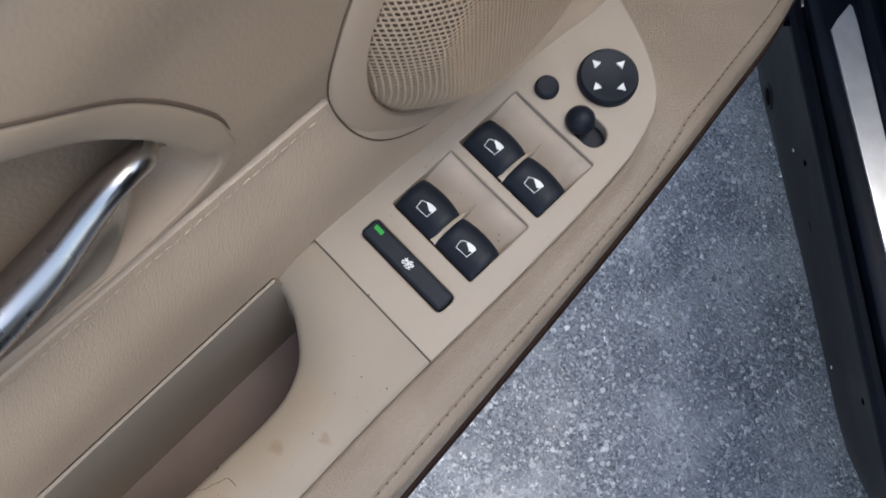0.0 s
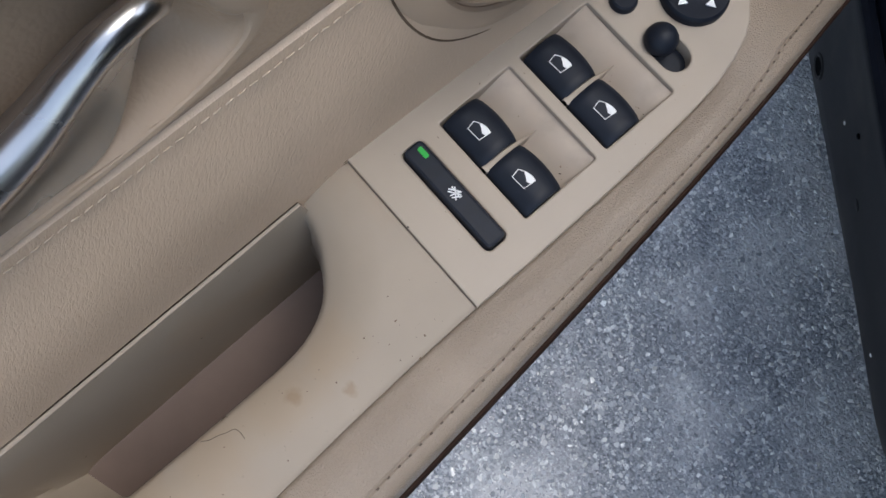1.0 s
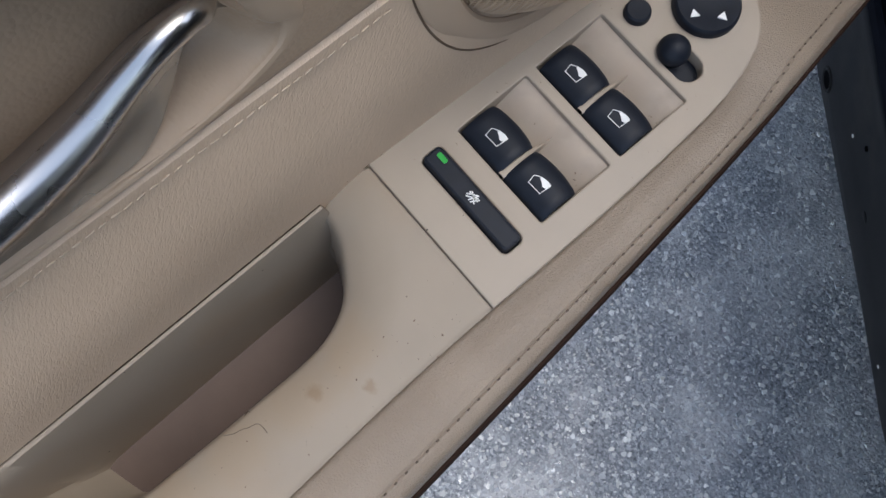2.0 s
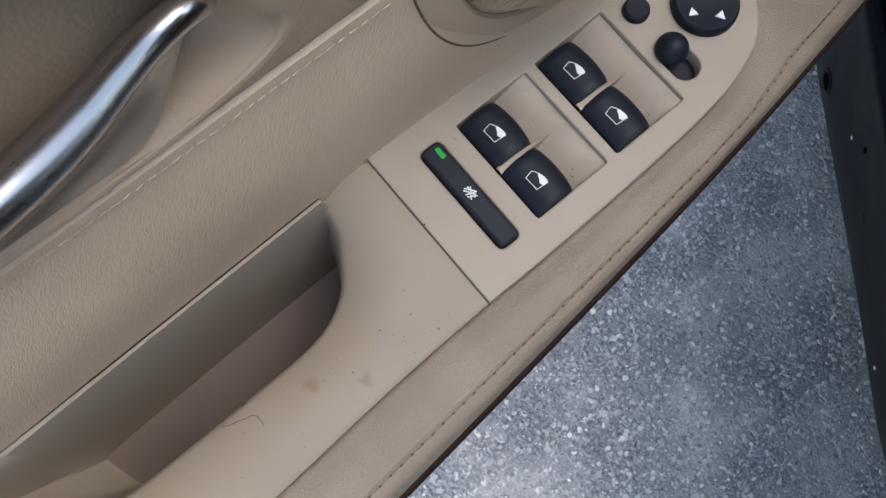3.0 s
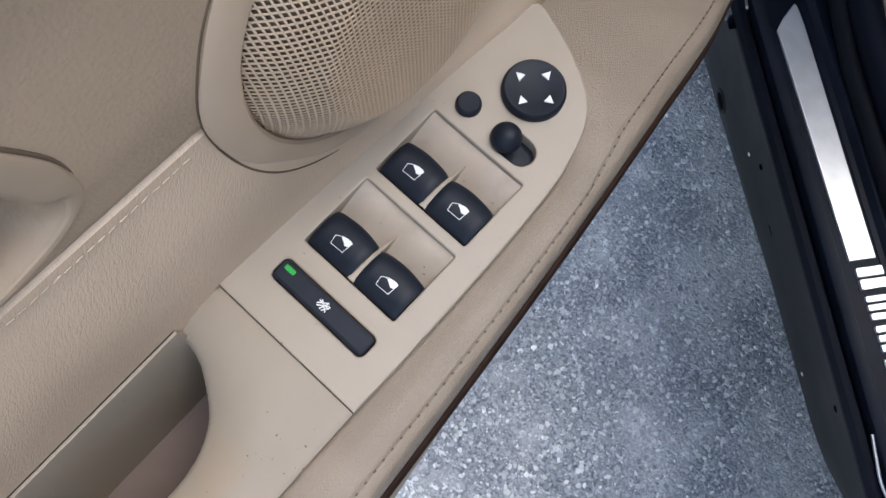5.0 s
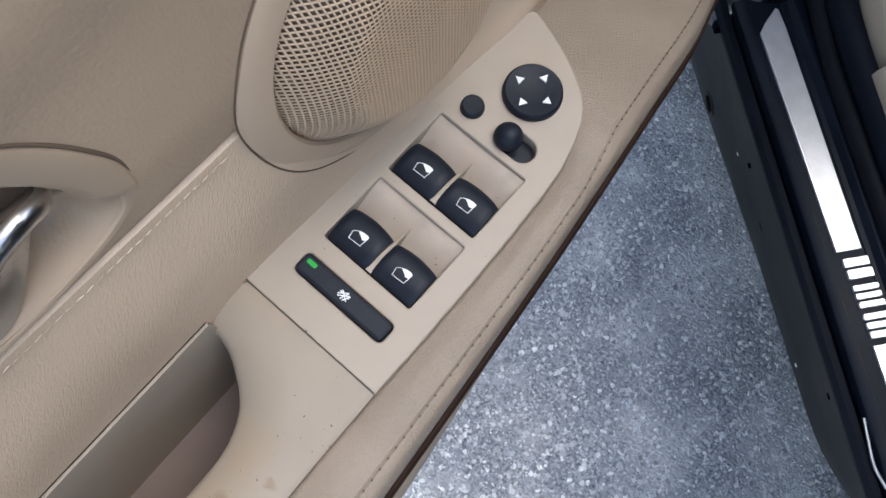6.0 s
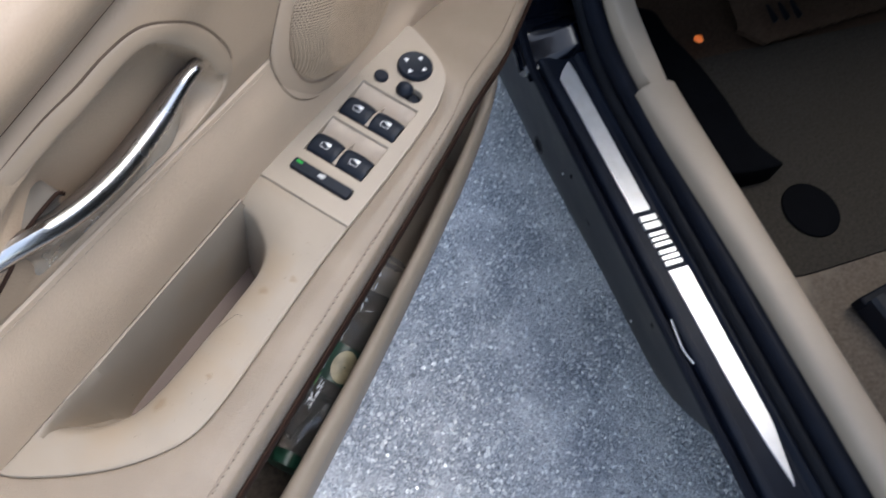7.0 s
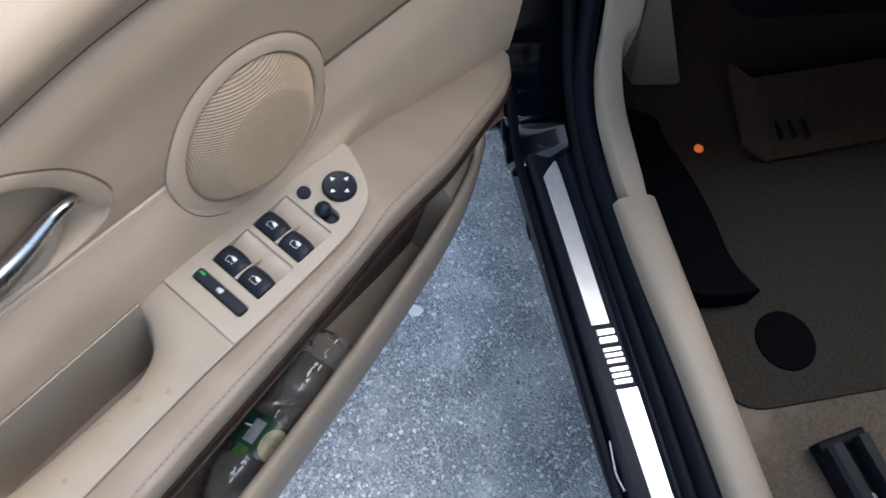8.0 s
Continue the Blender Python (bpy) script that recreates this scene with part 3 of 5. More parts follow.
part("seam_stitching", stitches("seam_stitching", seam_path, 0.0036, 0.0026, 0.00027, M_thread), DOOR, "pale double-stitched seam")

# brown tubes lie in the folds and carry their shade as colour
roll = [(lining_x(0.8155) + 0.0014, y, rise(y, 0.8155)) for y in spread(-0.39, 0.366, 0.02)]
part("roll_gap", tube("roll_gap", roll, 0.0009, M_gap, 8, 2), DOOR, "brown line with the fold's shade in its colour, under the padded top roll")
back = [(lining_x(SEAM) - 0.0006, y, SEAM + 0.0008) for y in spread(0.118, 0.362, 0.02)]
part("seam_gap", tube("seam_gap", back, 0.0011, M_gap, 8, 2), DOOR, "brown line with the fold's shade in its colour, between the leather and the padded roll")

# bezel round the pull handle's recess
loop = [Vector((y, z)) for y, z in HANDLE_RIM]
unit = [Vector(q) for q in inset(HANDLE_RIM, 0.001)]
rows = []
for f, h in ((-0.02, -0.0040), (0.00, -0.0010), (0.06, 0.0001), (0.16, 0.0006), (0.50, 0.0005), (0.80, 0.0002), (0.93, -0.0004), (1.0, -0.0016), (1.03, -0.005), (1.12, -0.013)):
    ring_row = []
    for p, q in zip(loop + loop[:1], unit + unit[:1]):
        c = p + (q - p) * 1000 * f * lip(p.x, p.y)
        ring_row.append((panel_x(c.x, c.y) + h - 0.0022 * (1 - hollow(p.x)) * smooth(f * 3), c.x, c.y))
    rows.append(ring_row)
part("handle_bezel", sheet("handle_bezel", rows, M_bezel), DOOR, "flat beige bezel round the handle recess")
# tube along the bezel's edge, coloured as the groove's shade
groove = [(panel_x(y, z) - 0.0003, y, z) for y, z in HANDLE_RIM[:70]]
part("bezel_groove", tube("bezel_groove", groove, lambda t: 0.0007 * min(1.0, 0.1 + 5 * t, 0.1 + 3 * (1 - t)), M_groove, 8, 1), DOOR, "thin line with the groove's shade in its colour, round the handle bezel")

# pull handle: a blade with a rounded ridge, its lower side flaring out to the seam
ridge = curve_points([(-0.0800, -0.0475, 0.7470), (-0.0680, -0.0500, 0.7500), (-0.0605, -0.0540, 0.7535), (-0.0575, -0.0600, 0.7570), (-0.0565, -0.0680, 0.7565), (-0.0560, -0.0770, 0.7525), (-0.0550, -0.0880, 0.7475),
                      (-0.0535, -0.1020, 0.7445), (-0.0512, -0.1200, 0.7450), (-0.0505, -0.1360, 0.7465), (-0.0520, -0.1510, 0.7475), (-0.0545, -0.1640, 0.7495), (-0.0580, -0.1760, 0.7495), (-0.0630, -0.1900, 0.7470),
                      (-0.0710, -0.2050, 0.7440), (-0.0840, -0.2220, 0.7410)], 5)
BLADE = [(-0.0150, -0.0085), (-0.0120, -0.0042), (-0.0092, -0.0004), (-0.0068, 0.0022), (-0.0046, 0.0037), (-0.0026, 0.0038), (-0.0010, 0.0027), (0.0, 0.0008), (0.0, -0.0012), (-0.0010, -0.0030), (-0.0028, -0.0045), (-0.0050, -0.0055), (-0.0080, -0.0064)]
rows, skirt = [], []
GAP = [(-0.2150, 0.722), (-0.1950, 0.735), (-0.1800, 0.7440), (-0.1750, 0.7470), (-0.1670, 0.7510), (-0.1570, 0.7550), (-0.1500, 0.7565), (-0.1455, 0.7572), (-0.1435, 0.7560), (-0.1425, 0.7535)]
for p in ridge:
    x, y, z = p
    k = 0.75 + 0.65 * smooth((-0.052 - y) / 0.050) - 0.20 * smooth((-0.165 - y) / 0.04)
    rows.append([(x + a * k, y, z + b * k) for a, b in BLADE])
    if -0.196 < y < -0.0480:
        reach = smooth((-0.048 - y) / 0.040)
        zo = z - 0.009 + (0.7222 - z + 0.009) * reach
        xo = lining_x(zo) - 0.0008 - 0.008 * (1 - reach)
        xi, zi = x - 0.0030 * k, z - 0.0044 * k
        skirt.append([(xi + (xo - xi) * f - 0.0012 * math.sin(math.pi * f) * reach, y, zi + (zo - zi) * f) for f in (0, 0.12, 0.27, 0.45, 0.65, 0.85, 1)] + [(xo - 0.010, y, zo - 0.002)])
part("pull_handle", sheet("pull_handle", [row[4:] for row in rows], M_chrome), DOOR, "curved satin chrome pull handle")
# back of the blade, darker than its chrome ridge
part("handle_back", sheet("handle_back", [row[:5] for row in rows], M_back), DOOR, "dark taupe back of the pull handle")
part("handle_flange", sheet("handle_flange", skirt, M_flange), DOOR, "dull metal flank flaring from the pull handle to the seam")
top = curve_points([(max(-0.0625, panel_x(y, z) + recess(y, z) + 0.0004), y, z) for y, z in GAP], 4)
rows = []
for p in top:
    zb = lerp([(-0.222, 0.741), (-0.205, 0.744), (-0.19, 0.747), (-0.176, 0.7495), (-0.151, 0.7475), (-0.136, 0.7465)], p[1])
    rows.append([(p[0] - 0.010, p[1], p[2] - 0.0002), (p[0] - 0.0008, p[1], p[2] - 0.0002), (p[0], p[1], p[2] - 0.0012)] + [(p[0] - 0.003 * math.sin(math.pi * f), p[1] - 0.003 * f, p[2] - 0.0012 + (zb - 0.002 - p[2]) * f) for f in (0.3, 0.6, 1.0)])
part("handle_cover", sheet("handle_cover", rows, M_cover), DOOR, "dull grey-beige cover over the handle's lower mounting")
part("cover_gap", tube("cover_gap", [(p[0] + 0.0006, p[1], p[2] + 0.0004) for p in top], 0.0009, M_edging, 8, 1), DOOR, "dark gap round the handle cover")

# loudspeaker in the lining
SY, SZ = 0.0585, 0.7137
speaker_x = -0.0620
turn = Matrix(((0, 0, 1, 0), (1, 0, 0, 0), (0, 1, 0, 0), (0, 0, 0, 1)))
spk = Matrix.Translation((speaker_x, SY, SZ)) @ Matrix.Rotation(-0.0856, 4, "Y") @ turn
rows = []
for r, h in ((0.0644, -0.008), (0.0644, 0.0026), (0.0640, 0.0040), (0.0626, 0.0052), (0.0590, 0.0062), (0.0556, 0.0070), (0.0534, 0.0070), (0.0524, 0.0062), (0.0520, 0.0040), (0.0513, -0.006)):
    rows.append([(r * math.cos(t), r * math.sin(t), h) for t in [2 * math.pi * k / 96 for k in range(97)]])
ring = part("speaker_ring", sheet("speaker_ring", rows, M_ring), DOOR, "smooth beige plastic loudspeaker ring", spk)


# tube round the ring, coloured as the shade of the gap
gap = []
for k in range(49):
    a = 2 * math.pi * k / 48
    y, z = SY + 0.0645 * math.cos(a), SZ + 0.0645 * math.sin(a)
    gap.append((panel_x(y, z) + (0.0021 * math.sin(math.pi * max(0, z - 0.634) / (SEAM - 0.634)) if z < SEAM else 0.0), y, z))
part("ring_gap", tube("ring_gap", gap, 0.0004, M_groove, 8, 2), DOOR, "thin line with the gap's shade in its colour, round the loudspeaker ring")


def dome(r):
    return lerp([(0.0, 0.0212), (0.030, 0.0203), (0.0352, 0.0196), (0.0368, 0.0186), (0.045, 0.0124), (0.0525, 0.0044)], r)


def grille(name, r1, pitch, q, depth):
    verts, faces, ids = [], [], {}

    def vid(a, b):
        key = (round(a * 1e6), round(b * 1e6))
        if key not in ids:
            ids[key] = len(verts)
            verts.append((a, b, dome(math.hypot(a, b))))
        return ids[key]

    def low(a, b):
        r = max(1e-6, math.hypot(a, b))
        fall = (dome(r + 0.0002) - dome(r - 0.0002)) / 0.0004
        d = depth / math.hypot(1, fall)
        verts.append((a + d * fall * a / r, b + d * fall * b / r, dome(r) - d))
        return len(verts) - 1

    n = int(r1 / pitch) + 1
    for i in range(-n, n + 1):
        for j in range(-n, n + 1):
            cx, cy = i * pitch, j * pitch
            if math.hypot(cx, cy) >= r1:
                continue
            h, w = pitch / 2, pitch * q
            o = [vid(cx - h, cy - h), vid(cx + h, cy - h), vid(cx + h, cy + h), vid(cx - h, cy + h)]
            c = [(cx - w, cy - w), (cx + w, cy - w), (cx + w, cy + w), (cx - w, cy + w)]
            t = [vid(*p) for p in c]
            d = [low(*p) for p in c]
            for k in range(4):
                k2 = (k + 1) % 4
                faces.append((o[k], o[k2], t[k2], t[k]))
                faces.append((t[k], t[k2], d[k2], d[k]))
    me = bpy.data.meshes.new(name)
    me.from_pydata(verts, [], faces)
    me.materials.append(M_mesh)
    return me


part("speaker_mesh", grille("speaker_mesh", 0.0521, 0.00155, 0.35, 0.0003), ring, "beige perforated loudspeaker mesh")
part("speaker_backing", lathe("speaker_backing", [(0.0518, dome(0.0518) - 0.0014), (0.045, dome(0.045) - 0.0014), (0.0368, dome(0.0368) - 0.0012), (0.0352, dome(0.0352) - 0.0011), (0.03, dome(0.03) - 0.0010), (0.0005, dome(0) - 0.0010)],
                              M_meshback, 64), ring, "dark cloth behind the mesh")

# armrest cushion
PLATE_EDGE = [(-0.2445, -0.053), (-0.2401, -0.042), (-0.228, -0.024), (-0.213, -0.0065), (-0.1952, 0.0075), (-0.1798, 0.0150), (-0.1609, 0.0172), (-0.125, 0.0158), (-0.0746, 0.0130), (-0.031, 0.0120),
              (0.002, 0.0120), (0.041, 0.0112), (0.0696, 0.0097), (0.0860, 0.0075)]


TIP_EDGE = PLATE_EDGE + [(0.0930, 0.0057), (0.1025, 0.0023), (0.108, -0.0011), (0.113, -0.0059), (0.1175, -0.0124), (0.1222, -0.0202), (0.1268, -0.0312), (0.1300, -0.0442), (0.1320, -0.053)]


def inner_edge(y):
    if y < -0.2445 or y > 0.132:
        return -0.053
    return lerp(TIP_EDGE, y) - (0.0035 * smooth((y - 0.08) / 0.02))


def cushion_row(y):
    zt, xi, xe = lerp(CREASE, y), inner_edge(y), lerp(EDGE, y)
    w = xe - xi
    front = smooth((y - 0.07) / 0.06)
    drop = 0.020 - 0.006 * smooth((y - 0.2) / 0.15)
    roll = min(0.0098, 0.34 * w)
    pts = [(xi - 0.003, zt - 0.012), (xi - 0.0005, zt - 0.0028), (xi + 0.14 * w, zt - 0.0010 * (1 - front)), (xi + 0.34 * w, zt + 0.0002), (xi + 0.50 * w, zt + 0.0001),
           (xe - roll * 1.03, zt - 0.0008), (xe - roll * 0.93, zt - 0.0010), (xe - roll * 0.84, zt - 0.0016), (xe - roll * 0.76, zt - 0.0013), (xe - roll * 0.55, zt - 0.0018), (xe - roll * 0.22, zt - 0.0042), (xe, zt - drop * 0.62), (xe - 0.0005, zt - drop * 1.2), (xe - 0.006, zt - drop * 1.7),
           (xe - 0.016, zt - drop * 2.0), (xe - 0.03, zt - drop * 2.1)]
    out = curve_points([(x, 0, z) for x, z in pts], 4)
    return [(max(p.x, -0.075), y, p.z) for p in out]


rows = [cushion_row(y) for y in spread(-0.56, 0.08, 0.005) + spread(0.082, 0.136, 0.0018) + spread(0.14, 0.345, 0.005) + [0.349, 0.352, 0.3545, 0.3565]]
part("armrest_cushion", sheet("armrest_cushion", rows, M_cushion), DOOR, "worn beige leather armrest cushion with a rolled stitched edge")
under = []
for y in spread(-0.56, 0.335, 0.02):
    under.append((lerp(EDGE, y) + 0.0010, y, lerp(CREASE, y) - (0.020 - 0.006 * smooth((y - 0.2) / 0.15)) * 1.35))
part("cushion_edging", tube("cushion_edging", under, 0.0019, M_edging, 10, 3, 3.0), DOOR, "dark brown edging under the armrest cushion")
# red-brown panel, its tone darkened by the shade under the cushion
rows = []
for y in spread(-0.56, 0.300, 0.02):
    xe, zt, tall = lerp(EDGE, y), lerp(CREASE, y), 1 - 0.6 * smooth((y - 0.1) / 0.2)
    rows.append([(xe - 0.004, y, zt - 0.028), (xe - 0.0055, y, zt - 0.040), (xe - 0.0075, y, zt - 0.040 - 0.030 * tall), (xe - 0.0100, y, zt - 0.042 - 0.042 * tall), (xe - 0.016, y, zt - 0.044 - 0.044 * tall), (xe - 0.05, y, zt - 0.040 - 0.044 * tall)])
part("cushion_skirt", sheet("cushion_skirt", rows, M_skirt), DOOR, "panel under the armrest cushion, shade in its dark red-brown colour")
path = []
for y in spread(-0.50, 0.34, 0.006):
    xe, zt = lerp(EDGE, y), lerp(CREASE, y)
    path.append((xe - min(0.0098, 0.34 * (xe - inner_edge(y))) * 0.78, y, zt - 0.0012))
part("cushion_stitching", stitches("cushion_stitching", path, 0.0046, 0.0012, 0.00036, M_holes), DOOR, "dark needle holes along the cushion seam")
part("cushion_thread", stitches("cushion_thread", [(x, y + 0.0023, z) for x, y, z in path], 0.0046, 0.0024, 0.00022, M_cushion), DOOR, "fine beige seam thread")

# grip with its finger pocket
POCKET = [(-0.0515, -0.0520), (-0.0470, -0.0528), (-0.0400, -0.0548), (-0.0325, -0.0590), (-0.0255, -0.0640), (-0.0205, -0.0700), (-0.0165, -0.0790), (-0.0148, -0.0900), (-0.0144, -0.1105), (-0.0144, -0.1438),
          (-0.0152, -0.1687), (-0.0175, -0.1850), (-0.0235, -0.1990), (-0.0320, -0.2100), (-0.0482, -0.2205), (-0.0490, -0.1735), (-0.0503, -0.1171), (-0.0510, -0.0750)]


POCKET = [(p.x, p.y) for p in curve_points([Vector((*q, 0)) for q in POCKET + POCKET[:1]], 4)][:-1]


def grip_z(x, y):
    d, k = into(POCKET, x, y)
    side = k >= 56
    deep = 0.0925 * smooth((y + 0.226) / 0.062)
    z = TOP - 0.0002
    if side:
        return z - deep * smooth((d - 0.0006) / 0.0045)
    # rounded shoulder outside the rim, steep wall inside it
    t = min(1.0, max(0.0, (d + 0.0185) / 0.0190))
    round_off = 0.0078 * (0.22 * t + 0.78 * t**2.4) * smooth((y + 0.2205) / 0.04)
    return z - round_off - max(0, deep - 0.0078) * smooth((d - 0.0002) / (0.009 + 0.006 * smooth((-0.15 - y) / 0.05)))


SIDE = [(-0.2440, -0.0488), (-0.2205, -0.0490), (-0.1735, -0.0498), (-0.1171, -0.0511), (-0.0750, -0.0518), (-0.0520, -0.0523), (-0.0322, -0.0525)]
rows = []
for y in spread(-0.2440, -0.0321, 0.0013):
    xo = lerp(PLATE_EDGE, y) - 0.0004
    xs, xl = min(lerp(SIDE, y), xo - 0.004), min(-0.0528 + tuck(y), xo - 0.006)
    row = []
    cols = [xl, xl + 0.0008, xs - 0.0004, xs + 0.0002, xs + 0.0008, xs + 0.0015, xs + 0.0024, xs + 0.0035, xs + 0.0050]
    if cols[-1] > xo - 0.002:
        cols = spread(xl, xo - 0.002, (xo - 0.002 - xl) / 8)
    for x in cols + spread(cols[-1], xo, (xo - cols[-1]) / 56)[1:]:
        row.append((x, y, grip_z(x, y) - 0.0008 * smooth((x - xo + 0.0012) / 0.0012)))
    row.append((xo, y, TOP - 0.010))
    rows.append(row)
rows.append([(x, -0.03195, z - 0.0003) for x, y, z in rows[-1]])
rows.append([(x, -0.0319, z - 0.008) for x, y, z in rows[-1]])
part("grip", sheet("grip", rows, M_grip), DOOR, "beige plastic door grip with a deep finger pocket, stained and dusty")
part("pocket_bottom", box("pocket_bottom", (-0.053, -0.235, 0.542), (0.0, -0.04, 0.549), M_floor), DOOR, "greyed scratched bottom of the grip pocket")

marks = (((-0.0430, -0.0950), (-0.0424, -0.0985), (-0.0412, -0.1020), (-0.0400, -0.1070), (-0.0380, -0.1120)), ((-0.0405, -0.1000), (-0.0398, -0.1035), (-0.0388, -0.1060)),
         ((-0.0372, -0.1120), (-0.0366, -0.1145)), ((-0.0352, -0.1100), (-0.0346, -0.1130)))
for pts in marks:
    part("scratch", flat("scratch", strokes(list(zip(pts, pts[1:])), 0.0004), 0.5502, M_scratched, 0.0006), DOOR, "thin white scratch in the pocket")
for pts in (((-0.0161, -0.1158), (-0.0152, -0.1146), (-0.0150, -0.1134), (-0.0142, -0.1132)), ((-0.0151, -0.1137), (-0.0147, -0.1153)),
            ((-0.0138, -0.1240), (-0.0130, -0.1225), (-0.0121, -0.1210), (-0.0115, -0.1184), (-0.0104, -0.1159), (-0.0096, -0.1132), (-0.0082, -0.1124), (-0.0067, -0.1121), (-0.0048, -0.1121))):
    line = [(x, y, grip_z(x, y) + 0.00005) for x, y in pts]
    part("crack", tube("crack", line, 0.00013, M_holes, 5, 3), DOOR, "fine dark crack in the grip")


def crumbs():
    rnd = random.Random(11)
    verts, faces = [], []
    spots = [(rnd.uniform(-0.050, 0.010), rnd.uniform(-0.028, 0.128), 0) for _ in range(60)]
    spots += [(rnd.uniform(-0.010, 0.012), rnd.uniform(-0.20, -0.036), 1) for _ in range(90)]
    spots += [(rnd.gauss(-0.003, 0.0015), y0 + rnd.uniform(0.018, 0.030), 2) for y0 in (0.0, 0.0366) for _ in range(7)]
    spots += [(rnd.uniform(-0.040, -0.002), y0 + rnd.uniform(0.019, 0.030), 2) for y0 in (0.0, 0.0366) for _ in range(7)]
    for x, y, kind in spots:
        if kind == 0 and (x > lerp(TIP_EDGE, y) - 0.002 or any(h[0][0] > -1 and min(p[0] for p in h) - 0.001 < x < max(p[0] for p in h) + 0.001 and min(p[1] for p in h) - 0.001 < y < max(p[1] for p in h) + 0.001 for h in holes)):
            continue
        z = TOP + 0.0012 if kind == 0 else grip_z(x, y) if kind == 1 else TOP - 0.0030
        if kind == 0 and math.hypot(x + 0.0209, y - 0.099) < 0.014:
            continue
        r = rnd.uniform(0.00012, 0.00032) * (1.6 if rnd.random() < 0.12 else 1)
        st, ro = rnd.uniform(0.25, 1.0), rnd.uniform(0, 6.3)
        s = len(verts)
        for k in range(5):
            a = 2 * math.pi * k / 5
            p, q = r * 1.5 * math.cos(a), r * st * math.sin(a)
            verts.append((x + p * math.cos(ro) - q * math.sin(ro), y + p * math.sin(ro) + q * math.cos(ro), z - 0.0001))
        verts.append((x, y, z + r * 0.6))
        faces += [(s + k, s + (k + 1) % 5, s + 5) for k in range(5)]
    return mesh("crumbs", verts, faces, M_crumb, False)


# switch plate
outline = [(-0.0536, -0.0317), (0.0118, -0.0317), (0.0120, -0.010), (0.0118, 0.011), (0.0115, 0.028), (0.0111, 0.041), (0.0104, 0.056), (0.0096, 0.0696), (0.0082, 0.082), (0.0056, 0.0930), (0.0022, 0.1025), (-0.0012, 0.1080), (-0.0060, 0.1130),
           (-0.0125, 0.1175), (-0.0210, 0.1222), (-0.0310, 0.1264), (-0.0405, 0.1296), (-0.0440, 0.1300), (-0.0466, 0.1270), (-0.0490, 0.085), (-0.0506, 0.0444), (-0.0523, 0.0123)]
holes = [rounded_rect(-0.0425, -0.0004, 0.0004, 0.0314, 0.0009, 3), rounded_rect(-0.0428, 0.0362, 0.0004, 0.0682, 0.0009, 3),
         rounded_rect(-0.0425, -0.0174, 0.0010, -0.0086, 0.0022, 4), rounded_rect(-0.0205, 0.0718, -0.0030, 0.0830, 0.0054, 5)]
panel = part("switch_plate", slab("switch_plate", outline, holes, TOP + 0.0012, 0.008, M_plastic), DOOR, "beige plastic switch plate, slightly dusty")
plate_line = [(lerp([(-0.05, -0.0529), (0.0123, -0.0521), (0.0444, -0.0505), (0.085, -0.0489), (0.125, -0.0466)], y) + 0.0002 * math.sin(y * 900), y, TOP + 0.0011) for y in spread(-0.05, 0.12, 0.003)]
part("plate_gap", tube("plate_gap", plate_line, 0.00028, M_gap, 8, 2), DOOR, "thin dark gap between the leather and the switch plate")
for y0 in (0.0, 0.0366):
    rows = []
    for f in range(15):
        y = y0 - 0.0004 + 0.0318 * f / 14
        z = TOP - 0.0004 - 0.0080 * smooth((0.0314 - (y - y0)) / 0.022)
        rows.append([(-0.0429 + 0.0437 * g / 10, y, z - 0.0006 * math.sin(math.pi * g / 10)) for g in range(11)])
    part("switch_well", sheet("switch_well", rows, M_pit), panel, "dusty greyed hollow in front of the switches")
    rib = []
    for f in range(9):
        y = y0 + 0.0245 * f / 8
        zt = TOP + 0.0024 - 0.0052 * smooth((f / 8 - 0.45) / 0.55)
        w = 0.0011 * (1.2 - f / 8)
        rib.append([(-0.0205 - w, y, TOP - 0.0115), (-0.0205 - w, y, zt - 0.0003), (-0.0205, y, zt), (-0.0205 + w, y, zt - 0.0003), (-0.0205 + w, y, TOP - 0.0115)])
    part("divider_rib", sheet("divider_rib", rib, M_plastic), panel, "thin beige rib between two switches")
part("selector_slot", box("selector_slot", (-0.022, 0.070, TOP - 0.0075), (-0.002, 0.085, TOP - 0.0045), M_switch), panel, "dark bottom of the selector slot")


def rocker():
    w, rows = 0.0197, []
    side = [(-0.0002, -0.012), (-0.0002, 0.0010), (0.0003, 0.0022), (0.0015, 0.0030), (0.0040, 0.0041), (0.0070, 0.0047), (0.0100, 0.0045), (0.0126, 0.0037), (0.0145, 0.0023), (0.0154, 0.0006), (0.0157, -0.0015), (0.0146, -0.010)]
    for f in range(13):
        u = f / 12
        x = -w / 2 + w * u
        edge = max(0.0, abs(2 * u - 1) - 0.86) / 0.14
        bow = 0.0013 * (1 - (2 * u - 1) ** 2)
        rows.append([(x, y + (bow if y > 0.009 else 0) * smooth((y - 0.006) / 0.008), z - 0.0007 * edge**2 if z > -0.005 else z) for y, z in side])
    k = len(side)
    me = sheet("window_switch", rows, M_switch)
    bm = bmesh.new()
    bm.from_mesh(me)
    bm.verts.ensure_lookup_table()
    bm.faces.new([bm.verts[i] for i in range(k)])
    bm.faces.new([bm.verts[12 * k + i] for i in range(k)])
    bmesh.ops.recalc_face_normals(bm, faces=bm.faces)
    bm.to_mesh(me)
    bm.free()
    me.set_sharp_from_angle(angle=radians(40))
    return me


